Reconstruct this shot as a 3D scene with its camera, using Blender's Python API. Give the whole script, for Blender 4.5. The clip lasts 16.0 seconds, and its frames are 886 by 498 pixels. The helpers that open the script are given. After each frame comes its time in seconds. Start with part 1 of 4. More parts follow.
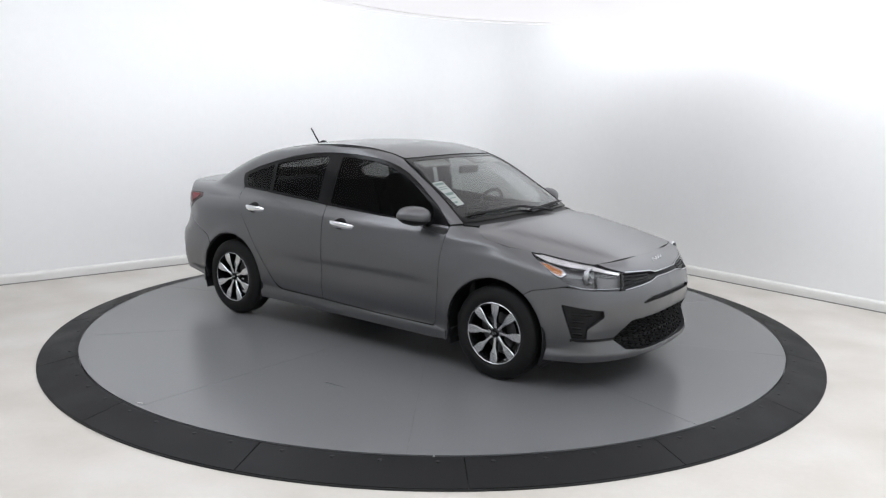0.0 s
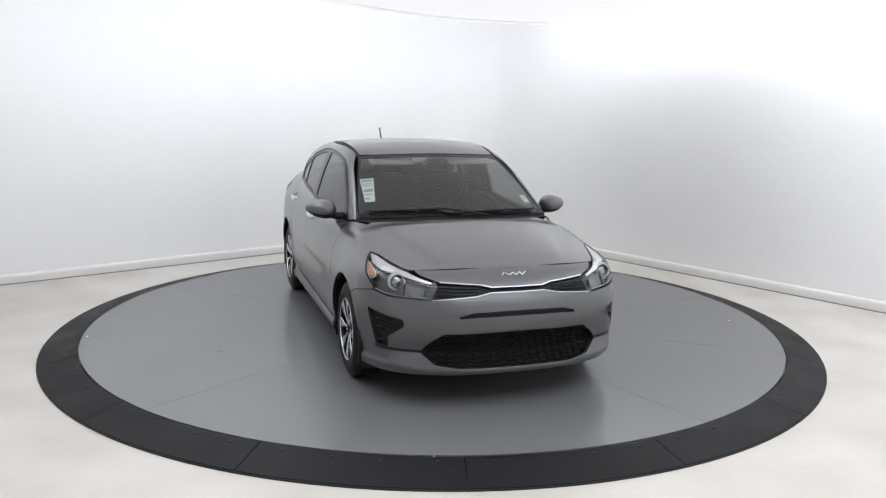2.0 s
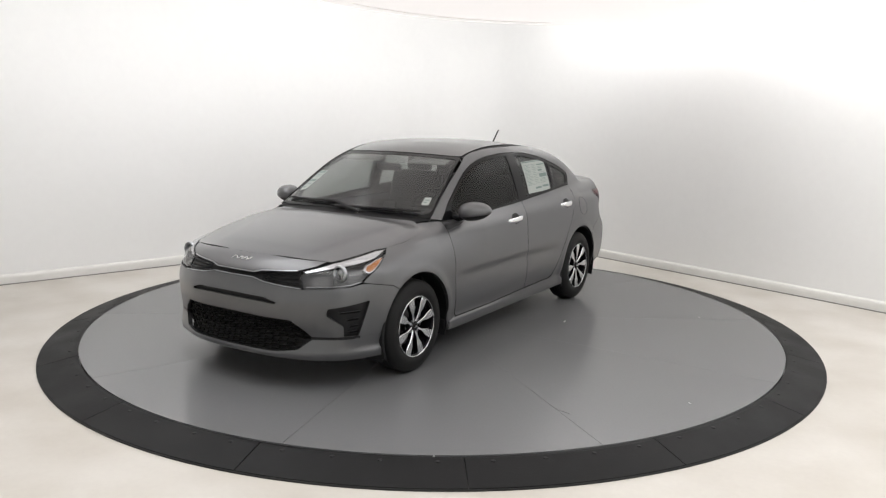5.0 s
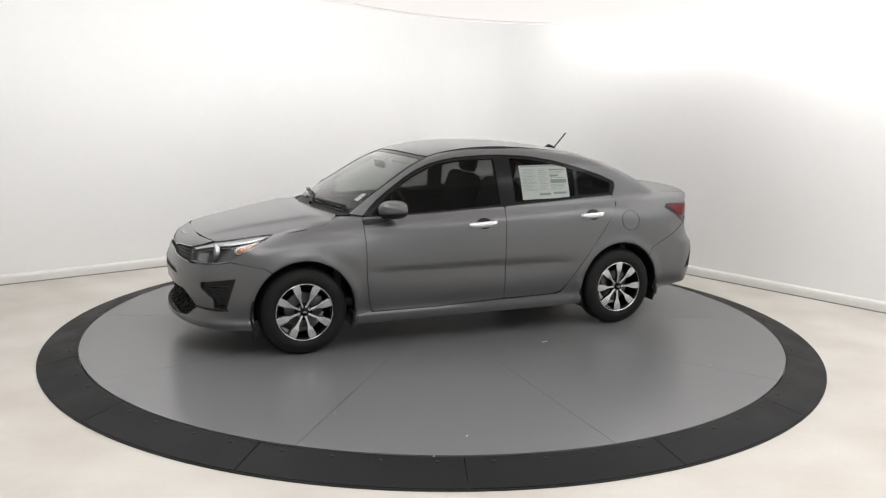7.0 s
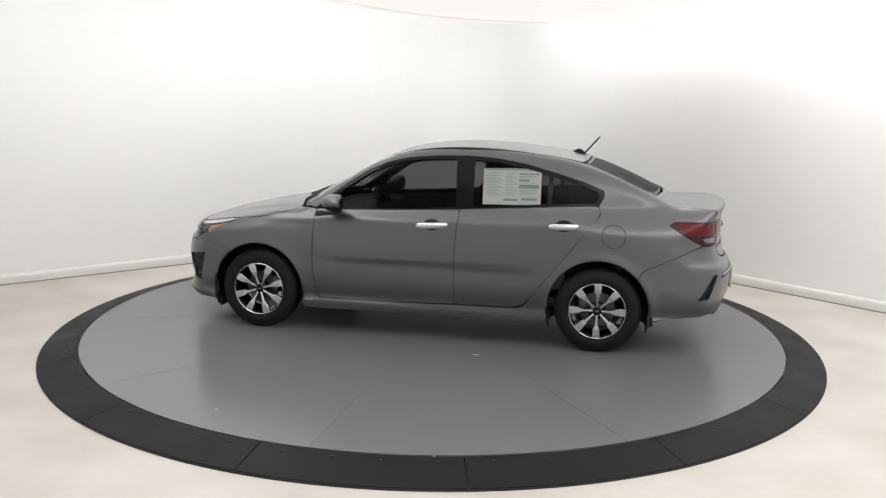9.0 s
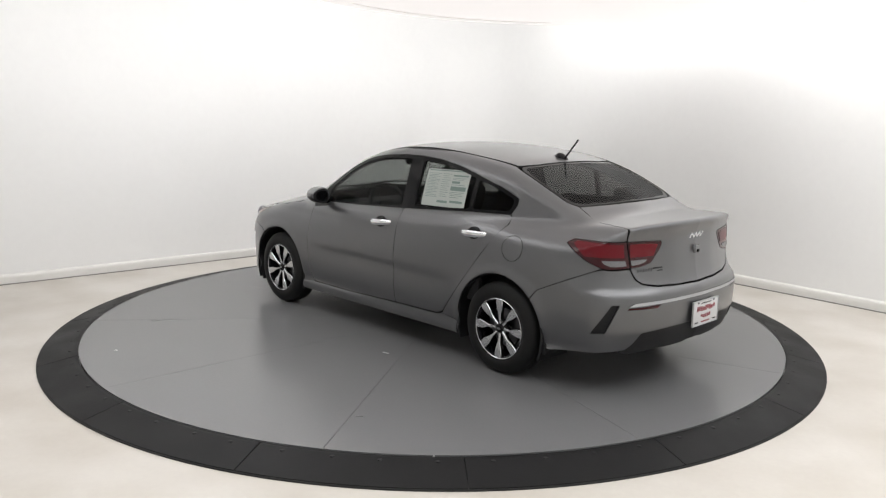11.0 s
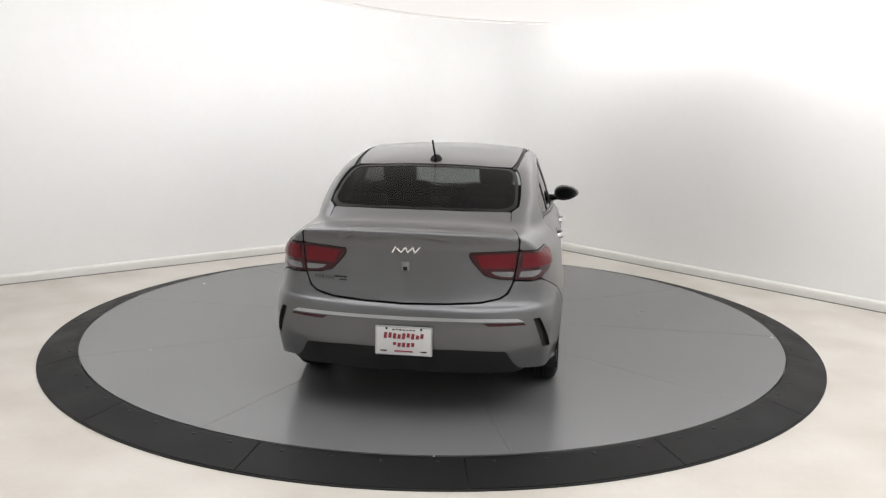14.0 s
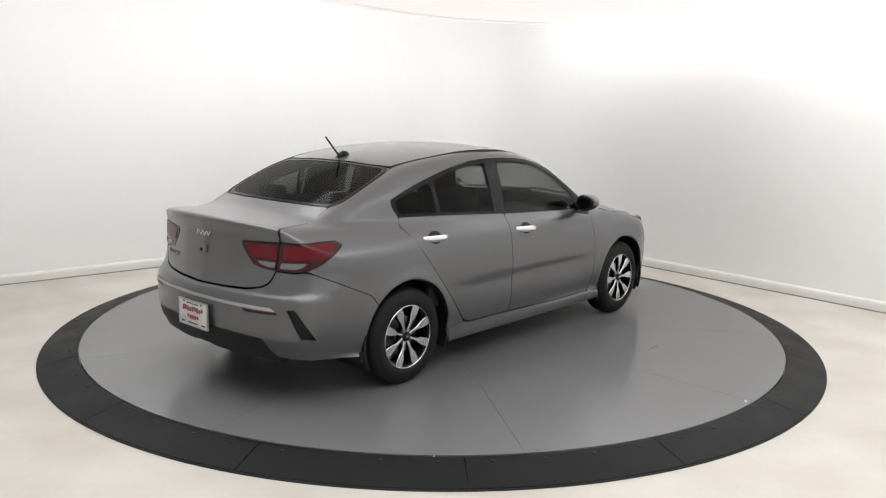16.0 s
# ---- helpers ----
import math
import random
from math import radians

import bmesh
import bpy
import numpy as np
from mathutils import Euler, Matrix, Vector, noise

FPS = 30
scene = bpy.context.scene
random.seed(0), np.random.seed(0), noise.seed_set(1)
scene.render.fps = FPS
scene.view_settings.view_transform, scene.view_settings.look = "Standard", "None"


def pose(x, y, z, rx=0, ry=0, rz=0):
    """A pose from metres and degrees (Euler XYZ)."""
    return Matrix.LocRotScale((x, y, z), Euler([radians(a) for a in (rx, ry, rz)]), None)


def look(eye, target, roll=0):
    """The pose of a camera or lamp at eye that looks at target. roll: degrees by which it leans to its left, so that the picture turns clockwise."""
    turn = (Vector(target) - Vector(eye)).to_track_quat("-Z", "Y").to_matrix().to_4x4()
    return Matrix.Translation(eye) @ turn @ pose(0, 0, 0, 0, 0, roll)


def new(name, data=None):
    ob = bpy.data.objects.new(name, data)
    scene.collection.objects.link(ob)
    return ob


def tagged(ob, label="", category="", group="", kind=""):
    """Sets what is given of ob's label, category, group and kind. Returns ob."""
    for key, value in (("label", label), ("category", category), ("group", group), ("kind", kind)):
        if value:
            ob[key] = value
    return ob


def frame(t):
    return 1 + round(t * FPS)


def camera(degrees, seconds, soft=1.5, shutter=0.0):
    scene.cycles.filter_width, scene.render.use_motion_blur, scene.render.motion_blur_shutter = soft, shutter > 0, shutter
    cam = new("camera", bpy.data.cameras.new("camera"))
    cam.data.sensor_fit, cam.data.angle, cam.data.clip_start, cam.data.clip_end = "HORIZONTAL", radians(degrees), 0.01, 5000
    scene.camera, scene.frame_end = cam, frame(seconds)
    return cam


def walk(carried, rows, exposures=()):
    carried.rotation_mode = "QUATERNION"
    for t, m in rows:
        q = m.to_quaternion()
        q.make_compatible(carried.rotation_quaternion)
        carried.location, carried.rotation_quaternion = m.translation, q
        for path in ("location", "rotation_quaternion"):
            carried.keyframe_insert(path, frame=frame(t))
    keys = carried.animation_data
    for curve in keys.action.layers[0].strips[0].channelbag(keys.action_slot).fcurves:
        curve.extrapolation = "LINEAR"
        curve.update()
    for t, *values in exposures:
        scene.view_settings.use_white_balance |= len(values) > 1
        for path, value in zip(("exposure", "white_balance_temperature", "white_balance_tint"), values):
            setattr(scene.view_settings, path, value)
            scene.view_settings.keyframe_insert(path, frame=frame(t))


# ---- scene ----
cam = camera(57.397, 16.0, soft=1.3)
EYE = look((0, -6.5408, 1.742), (.0626, -.0029, .572), 1.053)
walk(cam, [(0.0, EYE), (16.0, EYE)],
     exposures=[(0.0, 0.0, 6000, 10), (2.0, 0.0, 6000, 10), (3.0, 0.0, 6430, 10), (16.0, 0.0, 6430, 10)])

# ---- light ----
world = bpy.data.worlds.new("world")
scene.world = world
world.use_nodes = True
world.node_tree.nodes["Background"].inputs[0].default_value = (.8, .82, .85, 1)
world.node_tree.nodes["Background"].inputs[1].default_value = .3


def area_lamp(name, place, target, wide, long, watts, colour=(1, 1, 1)):
    data = bpy.data.lights.new(name, "AREA")
    data.shape, data.size, data.size_y, data.energy, data.color = "RECTANGLE", wide, long, watts, colour
    ob = new(name, data)
    ob.matrix_world = look(place, target)
    return ob


# the booth is turned by 39.5 degrees; its lamps sit above the hung diffuser
TURN = radians(39.5)
LEFT_N, RIGHT_N = Vector((-math.sin(TURN), math.cos(TURN), 0)), Vector((math.cos(TURN), math.sin(TURN), 0))
lamp_mid = LEFT_N * -2.0 + RIGHT_N * -.3
lamp = area_lamp("ceiling_lamp", (lamp_mid.x, lamp_mid.y, 3.95), (lamp_mid.x, lamp_mid.y, 0), 7.3, 8.2, 482)
lamp.matrix_world = Matrix.Translation((lamp_mid.x, lamp_mid.y, 3.95)) @ Matrix.Rotation(TURN, 4, "Z")

# ---- materials ----


def material(name, colour, rough=.5, metal=0., grain=0., grain_size=40., stain=0., stain_size=2., stain_colour=None, bump=0., coat=0., emit=0., spec=.5, coat_rough=.09):
    """A principled surface with fine grain and broad stains; sizes in cycles a metre."""
    m = bpy.data.materials.new(name)
    m.use_nodes = True
    nt = m.node_tree
    b = nt.nodes["Principled BSDF"]
    b.inputs["Roughness"].default_value, b.inputs["Metallic"].default_value = rough, metal
    b.inputs["Coat Weight"].default_value, b.inputs["Coat Roughness"].default_value = coat, coat_rough
    b.inputs["Specular IOR Level"].default_value = spec
    base = nt.nodes.new("ShaderNodeRGB")
    base.outputs[0].default_value = (*colour, 1)
    out = base.outputs[0]
    where = nt.nodes.new("ShaderNodeTexCoord").outputs["Object"]

    def speckle(size, detail):
        n = nt.nodes.new("ShaderNodeTexNoise")
        n.inputs["Scale"].default_value, n.inputs["Detail"].default_value = size, detail
        nt.links.new(where, n.inputs["Vector"])
        return n.outputs["Fac"]

    def mixed(a, fac, low, high, colour_b):
        r = nt.nodes.new("ShaderNodeMapRange")
        r.inputs["From Min"].default_value, r.inputs["From Max"].default_value = .35, .7
        r.inputs["To Min"].default_value, r.inputs["To Max"].default_value = low, high
        nt.links.new(fac, r.inputs["Value"])
        mix = nt.nodes.new("ShaderNodeMix")
        mix.data_type = "RGBA"
        nt.links.new(r.outputs[0], mix.inputs[0])
        nt.links.new(a, mix.inputs[6])
        mix.inputs[7].default_value = (*colour_b, 1)
        return mix.outputs[2], r.outputs[0]
    if grain:
        fine = speckle(grain_size, 4)
        out, _ = mixed(out, fine, 0, grain, [c * .35 for c in colour])
    if stain:
        broad = speckle(stain_size, 6)
        out, amount = mixed(out, broad, 0, stain, stain_colour or [c * .6 for c in colour])
        r = nt.nodes.new("ShaderNodeMath")
        r.operation = "MULTIPLY_ADD"
        r.inputs[1].default_value, r.inputs[2].default_value = rough * .6, rough * .85
        nt.links.new(amount, r.inputs[0])
        nt.links.new(r.outputs[0], b.inputs["Roughness"])
    if bump:
        bp = nt.nodes.new("ShaderNodeBump")
        bp.inputs["Strength"].default_value, bp.inputs["Distance"].default_value = bump, .004
        nt.links.new(speckle(grain_size, 3), bp.inputs["Height"])
        nt.links.new(bp.outputs[0], b.inputs["Normal"])
    nt.links.new(out, b.inputs["Base Color"])
    if emit:
        nt.links.new(out, b.inputs["Emission Color"])
        b.inputs["Emission Strength"].default_value = emit
    return m


def glass_material(name, tint, rough=.13, most=1., least=.035):
    """A thin pane, tinted and clear, with gloss that grows towards grazing."""
    m = bpy.data.materials.new(name)
    m.use_nodes = True
    nt = m.node_tree
    nt.nodes.clear()
    clear, gloss, mix, weight, out = (nt.nodes.new("ShaderNode" + k) for k in ("BsdfTransparent", "BsdfGlossy", "MixShader", "LayerWeight", "OutputMaterial"))
    clear.inputs[0].default_value, gloss.inputs[0].default_value = (*tint, 1), (1, 1, 1, 1)
    gloss.inputs["Roughness"].default_value, weight.inputs["Blend"].default_value = rough, .5
    power, scale = nt.nodes.new("ShaderNodeMath"), nt.nodes.new("ShaderNodeMath")
    power.operation, power.inputs[1].default_value = "POWER", 4.5
    scale.operation, scale.inputs[1].default_value, scale.inputs[2].default_value = "MULTIPLY_ADD", .85 * most, least
    nt.links.new(weight.outputs["Facing"], power.inputs[0])
    nt.links.new(power.outputs[0], scale.inputs[0])
    nt.links.new(scale.outputs[0], mix.inputs[0])
    nt.links.new(clear.outputs[0], mix.inputs[1])
    nt.links.new(gloss.outputs[0], mix.inputs[2])
    nt.links.new(mix.outputs[0], out.inputs[0])
    return m


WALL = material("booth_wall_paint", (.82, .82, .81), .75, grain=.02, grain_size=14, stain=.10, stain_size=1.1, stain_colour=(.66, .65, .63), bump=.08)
# the wall colour darkened in place of the dimmer light on the near side
DIM_WALL = material("dimmed_near_wall", (.62, .62, .61), .8, grain=.03, grain_size=14)
CEIL = material("ceiling_paint", (.85, .85, .85), .8, grain=.03)
TRIM = material("baseboard_vinyl", (.71, .70, .67), .4, grain=.06, grain_size=9)
TOE_SHADE = material("toe_shade_grey", (.16, .15, .14), .6, grain=.3, grain_size=20)
FLOOR = material("sealed_floor", (.58, .55, .505), .4, grain=.05, grain_size=30, stain=.55, stain_size=1.3, stain_colour=(.40, .36, .305))
DISC = material("turntable_paint", (.155, .155, .158), .27, grain=.05, grain_size=60, stain=.16, stain_size=1.2, stain_colour=(.122, .122, .122))
RING = material("ramp_rubber", (.007, .007, .0075), .55, grain=.25, grain_size=120, stain=.4, stain_size=3, stain_colour=(.012, .012, .012), bump=.2, spec=.17)
CHIP = material("pale_paint_chip", (.34, .335, .33), .6)
SCUFF = material("dark_scuff", (.085, .085, .085), .5)
DARK_GAP = material("shadow_gap_seal", (.01, .01, .01), .7)
FABRIC = material("diffuser_fabric", (.86, .82, .80), .9, grain=.03, grain_size=6, emit=.80)
PAINT = material("grey_car_paint", (.128, .129, .134), .40, .82, grain=.08, grain_size=900, coat=.8, coat_rough=.17)
BLACK = material("black_plastic", (.009, .009, .010), .5, grain=.2, grain_size=200, bump=.1, spec=.3)
GLOSS_BLACK = material("gloss_black_trim", (.006, .006, .007), .14, spec=.2)
INNER = material("dark_inner_skin", (.012, .012, .013), .7)
CHROME = material("chrome", (.82, .83, .85), .12, 1.)
SATIN = material("satin_silver", (.46, .47, .49), .3, 1.)
ALLOY = material("machined_alloy", (.62, .63, .65), .26, 1., grain=.04, grain_size=300)
RUBBER = material("tyre_rubber", (.008, .008, .008), .6, grain=.3, grain_size=90, bump=.15, spec=.25)
STEEL = material("brake_disc_steel", (.12, .12, .125), .35, 1., grain=.2, grain_size=120)
RED = material("tail_lamp_red", (.115, .006, .011), .2, spec=.25)
RED_DARK = material("tail_lamp_dark_red", (.035, .004, .006), .14, coat=.2, spec=.35)
CLEAR_LAMP = material("clear_lamp_white", (.18, .18, .185), .2, coat=.1, grain=.4, grain_size=120)
AMBER = material("amber_reflector", (.36, .125, .022), .25, coat=.5)
SEAT = material("seat_cloth", (.022, .022, .024), .85, grain=.3, grain_size=150, bump=.2)
DASH = material("dash_plastic", (.016, .016, .018), .6, grain=.2, grain_size=120)
LINER = material("head_lining", (.30, .29, .28), .9)
PAPER = material("sticker_paper", (.42, .455, .43), .6, grain=.03)
PRINT = material("sticker_print", (.16, .22, .20), .6)
PLATE = material("plate_white", (.60, .60, .60), .35, grain=.03)
PLATE_RED = material("plate_red_print", (.22, .02, .035), .4)
TINT = glass_material("tinted_side_glass", (.33, .338, .335), rough=.06, least=.006)
SCREEN = glass_material("windscreen_glass", (.66, .71, .69), rough=.18, least=.06)
REAR_GLASS = glass_material("tinted_rear_glass", (.26, .265, .265), rough=.08, most=.25, least=.012)
PANE_BACK = bpy.data.materials.new("pane_inner_face")
PANE_BACK.use_nodes = True
PANE_BACK.node_tree.nodes.clear()
pane_clear, pane_out = (PANE_BACK.node_tree.nodes.new(k) for k in ("ShaderNodeBsdfTransparent", "ShaderNodeOutputMaterial"))
PANE_BACK.node_tree.links.new(pane_clear.outputs[0], pane_out.inputs[0])
LAMP_INNER = material("lamp_bezel_grey", (.11, .11, .115), .38, .6, grain=.2, grain_size=60)
PROJECTOR = material("projector_glass", (.36, .37, .38), .10, .9, coat=1., coat_rough=.03)
MESH = material("intake_black", (.004, .004, .004), .6, spec=.15)
LENS = glass_material("lamp_lens", (.93, .93, .93), rough=.08)


# ---- building helpers ----
def mesh_object(name, verts, faces, mats, parent=None, label="", index=None, normals=None, smooth=True):
    me = bpy.data.meshes.new(name)
    me.from_pydata([tuple(v) for v in verts], [], [tuple(f) for f in faces])
    for m in (mats if isinstance(mats, (list, tuple)) else [mats]):
        me.materials.append(m)
    if index is not None:
        me.polygons.foreach_set("material_index", np.asarray(index, dtype=np.int32))
    me.polygons.foreach_set("use_smooth", [bool(smooth)] * len(me.polygons))
    me.update()
    if normals is not None:
        me.normals_split_custom_set_from_vertices([tuple(n) for n in normals])
    ob = new(name, me)
    if parent:
        ob.parent = parent
    if label:
        tagged(ob, label)
    return ob


def part(name, bm, mats, parent=None, label="", smooth=30):
    """Links a bmesh as one mesh object under a thing or a part. smooth: faces that meet at less than that angle shade as one."""
    bmesh.ops.recalc_face_normals(bm, faces=bm.faces)
    me = bpy.data.meshes.new(name)
    for f in bm.faces:
        f.smooth = smooth > 0
    for e in bm.edges:
        if len(e.link_faces) == 2 and e.calc_face_angle(0) > radians(smooth):
            e.smooth = False
    bm.to_mesh(me)
    bm.free()
    for m in (mats if isinstance(mats, (list, tuple)) else [mats]):
        me.materials.append(m)
    ob = new(name, me)
    if parent:
        ob.parent = parent
    if label:
        tagged(ob, label)
    return ob


def add_box(bm, centre, size, bevel=0., rot=None, segments=2):
    made = bmesh.ops.create_cube(bm, size=1)["verts"]
    m = Matrix.Translation(centre) @ (rot or Matrix()) @ Matrix.Diagonal((*size, 1))
    bmesh.ops.transform(bm, matrix=m, verts=made)
    if bevel:
        edges = list({e for v in made for e in v.link_edges})
        bmesh.ops.bevel(bm, geom=edges, offset=bevel, segments=segments, affect="EDGES", profile=.5)
    return made


def lathe(bm, profile, n=48, axis="Y", closed=False, mat=0):
    """Turns (radius, along) points round an axis."""
    rings = []
    for r, a in profile:
        ring = []
        for i in range(n):
            c, s = math.cos(2 * math.pi * i / n) * r, math.sin(2 * math.pi * i / n) * r
            ring.append(bm.verts.new({"Y": (c, a, s), "Z": (c, s, a), "X": (a, c, s)}[axis]))
        rings.append(ring)
    pairs = list(zip(rings, rings[1:])) + ([(rings[-1], rings[0])] if closed else [])
    for a, b in pairs:
        for i in range(n):
            f = bm.faces.new((a[i], a[(i + 1) % n], b[(i + 1) % n], b[i]))
            f.material_index = mat
    return rings


def add_tube(bm, points, radius, n=10):
    """A round bar through points; radius may be a list."""
    pts = [Vector(p) for p in points]
    rad = radius if isinstance(radius, (list, tuple)) else [radius] * len(pts)
    rings = []
    for i, p in enumerate(pts):
        d = (pts[min(i + 1, len(pts) - 1)] - pts[max(i - 1, 0)]).normalized()
        q = d.to_track_quat("Z", "Y")
        rings.append([bm.verts.new(p + q @ Vector((math.cos(2 * math.pi * k / n) * rad[i], math.sin(2 * math.pi * k / n) * rad[i], 0))) for k in range(n)])
    for a, b in zip(rings, rings[1:]):
        for k in range(n):
            bm.faces.new((a[k], a[(k + 1) % n], b[(k + 1) % n], b[k]))
    bm.faces.new(rings[0][::-1])
    bm.faces.new(rings[-1])


# ---- the booth ----
WALL_AT, NEAR_AT, HIGH, LOW, CORNER = 3.59, 6.3, 4.0, -.064, .9


def booth_outline():
    """The room's inner outline, turned, with the far corner rounded; counterclockwise, as (point, inward) from the left wall's near end."""
    def at(a, b):
        return Vector((0, 0, 0)) + LEFT_N * a + RIGHT_N * b
    pts = [at(WALL_AT, -NEAR_AT)]
    for i in range(13):
        ang = math.pi / 2 * i / 12
        pts.append(at(WALL_AT - CORNER + CORNER * math.cos(ang), WALL_AT - CORNER + CORNER * math.sin(ang)))
    pts.append(at(-NEAR_AT, WALL_AT))
    return pts


def wall_run(name, pts, label, paint=WALL):
    """A wall of 12 cm along the run of points, from floor to ceiling."""
    bm = bmesh.new()
    n = len(pts)
    out = []
    for i in range(n):
        d = (pts[min(i + 1, n - 1)] - pts[max(i - 1, 0)]).normalized()
        out.append(pts[i] + Vector((-d.y, d.x, 0)) * .12)
    cols = []
    for p, q in zip(pts, out):
        cols.append([bm.verts.new((v.x, v.y, z)) for v, z in ((p, LOW - .02), (p, HIGH), (q, HIGH), (q, LOW - .02))])
    for a, b in zip(cols, cols[1:]):
        for k in range(4):
            bm.faces.new((a[k], b[k], b[(k + 1) % 4], a[(k + 1) % 4]))
    bm.faces.new(cols[0])
    bm.faces.new(cols[-1][::-1])
    return tagged(part(name, bm, paint, smooth=20), label, "wall", kind="structure")


far = booth_outline()
wall_run("wall_far", far, "white painted booth wall with a rounded corner and faint scuffs")
# unseen walls added to close the room, greyed so that this side reflects dimly
near_corner = LEFT_N * -NEAR_AT + RIGHT_N * -NEAR_AT
wall_run("wall_near_right", [far[-1], near_corner], "plain added near wall, greyed to stand in for a dimmer, unseen side", DIM_WALL)
wall_run("wall_near_left", [near_corner, far[0]], "plain added near wall, greyed to stand in for a dimmer, unseen side", DIM_WALL)

bm = bmesh.new()
n_pts = len(far)
cols = []
for i, p in enumerate(far):
    d = (far[min(i + 1, n_pts - 1)] - far[max(i - 1, 0)]).normalized()
    inn = Vector((d.y, -d.x, 0))
    prof = [(0, LOW), (.026, LOW), (.024, LOW + .02), (.024, LOW + .05), (.022, LOW + .07), (.018, LOW + .085), (.010, LOW + .094), (0, LOW + .098)]
    cols.append([bm.verts.new((p.x + inn.x * a, p.y + inn.y * a, z)) for a, z in prof])
for a, b in zip(cols, cols[1:]):
    for k in range(len(a) - 1):
        bm.faces.new((a[k], b[k], b[k + 1], a[k + 1]))
tagged(part("baseboard", bm, TRIM, smooth=60), "off-white coved vinyl baseboard along the booth wall", "baseboard", kind="structure")

# the shadow line at the baseboard's foot, built as a dark strip
bm = bmesh.new()
cols = []
for i, p in enumerate(far):
    d = (far[min(i + 1, n_pts - 1)] - far[max(i - 1, 0)]).normalized()
    inn = Vector((d.y, -d.x, 0))
    cols.append([bm.verts.new((p.x + inn.x * a, p.y + inn.y * a, z)) for a, z in ((.025, LOW), (.025, LOW + .006), (.042, LOW + .006), (.046, LOW))])
for a, b in zip(cols, cols[1:]):
    for k in range(3):
        bm.faces.new((a[k], b[k], b[k + 1], a[k + 1]))
tagged(part("trim", bm, TOE_SHADE, smooth=0), "dark strip standing in for the shadow line between baseboard and floor", "trim", kind="structure")

bm = bmesh.new()
corners = [LEFT_N * a + RIGHT_N * b for a, b in ((4, -6.6), (4, 4), (-6.6, 4), (-6.6, -6.6))]
bm.faces.new([bm.verts.new((c.x, c.y, LOW)) for c in corners])
tagged(part("floor", bm, FLOOR), "cream sealed concrete floor with beige blotches", "floor", kind="structure")
bm = bmesh.new()
add_box(bm, (0, 0, HIGH + .06), (11.2, 11.2, .1), rot=Matrix.Rotation(TURN, 4, "Z"))
bmesh.ops.translate(bm, verts=bm.verts, vec=(-RIGHT_N - LEFT_N) * 1.3)
tagged(part("ceiling", bm, CEIL, smooth=0), "plain white ceiling", "ceiling", kind="structure")

# ---- the turntable and its ramp ring ----
R_DISC, R_RING = 2.708, 2.970


def sector(bm, r0, r1, a0, a1, z, steps, drop=0.):
    """A flat or sloping ring sector with short side walls; z falls by drop towards its rim."""
    deep = .012
    cols = []
    for i in range(steps + 1):
        c, s_ = math.cos(radians(a0 + (a1 - a0) * i / steps)), math.sin(radians(a0 + (a1 - a0) * i / steps))
        cols.append([bm.verts.new((r * c, r * s_, h)) for r, h in ((r0, z - deep), (r0, z), (r1, z - drop), (r1, z - drop - deep))])
    for p, q in zip(cols, cols[1:]):
        for k in range(4):
            bm.faces.new((p[k], p[(k + 1) % 4], q[(k + 1) % 4], q[k]))
    bm.faces.new(cols[0][::-1])
    bm.faces.new(cols[-1])


def turntable():
    table = tagged(new("turntable"), "round grey painted vehicle turntable with scuffs and scratches", "turntable")
    bm = bmesh.new()
    lathe(bm, [(.001, -.003), (R_DISC - .006, -.003), (R_DISC - .006, -.055), (.001, -.055)], 160, "Z")
    part("turntable_base", bm, DISC, table, smooth=25)
    for i in range(10):
        a = -55.3 + 36 * i
        bm = bmesh.new()
        sector(bm, .012, R_DISC, a + .03, a + 35.97, 0, 26)
        part("deck_plate", bm, DISC, table, smooth=25)
    for x, y, turn, long, wide in ((-.10, -2.67, 20, .035, .012), (.53, -1.75, 70, .03, .008), (.03, -1.88, 30, .05, .004), (.54, -1.72, 5, .16, .004), (1.33, 1.79, 80, .09, .005), (-.51, .95, 10, .05, .012), (.76, 2.35, 40, .02, .01), (-1.32, 1.82, 35, .05, .005)):
        bm = bmesh.new()
        add_box(bm, (x, y, .0012), (long, wide, .002), rot=Matrix.Rotation(radians(turn), 4, "Z"))
        part("paint_chip", bm, CHIP if wide > .008 else SCUFF, table, smooth=0)
    return table


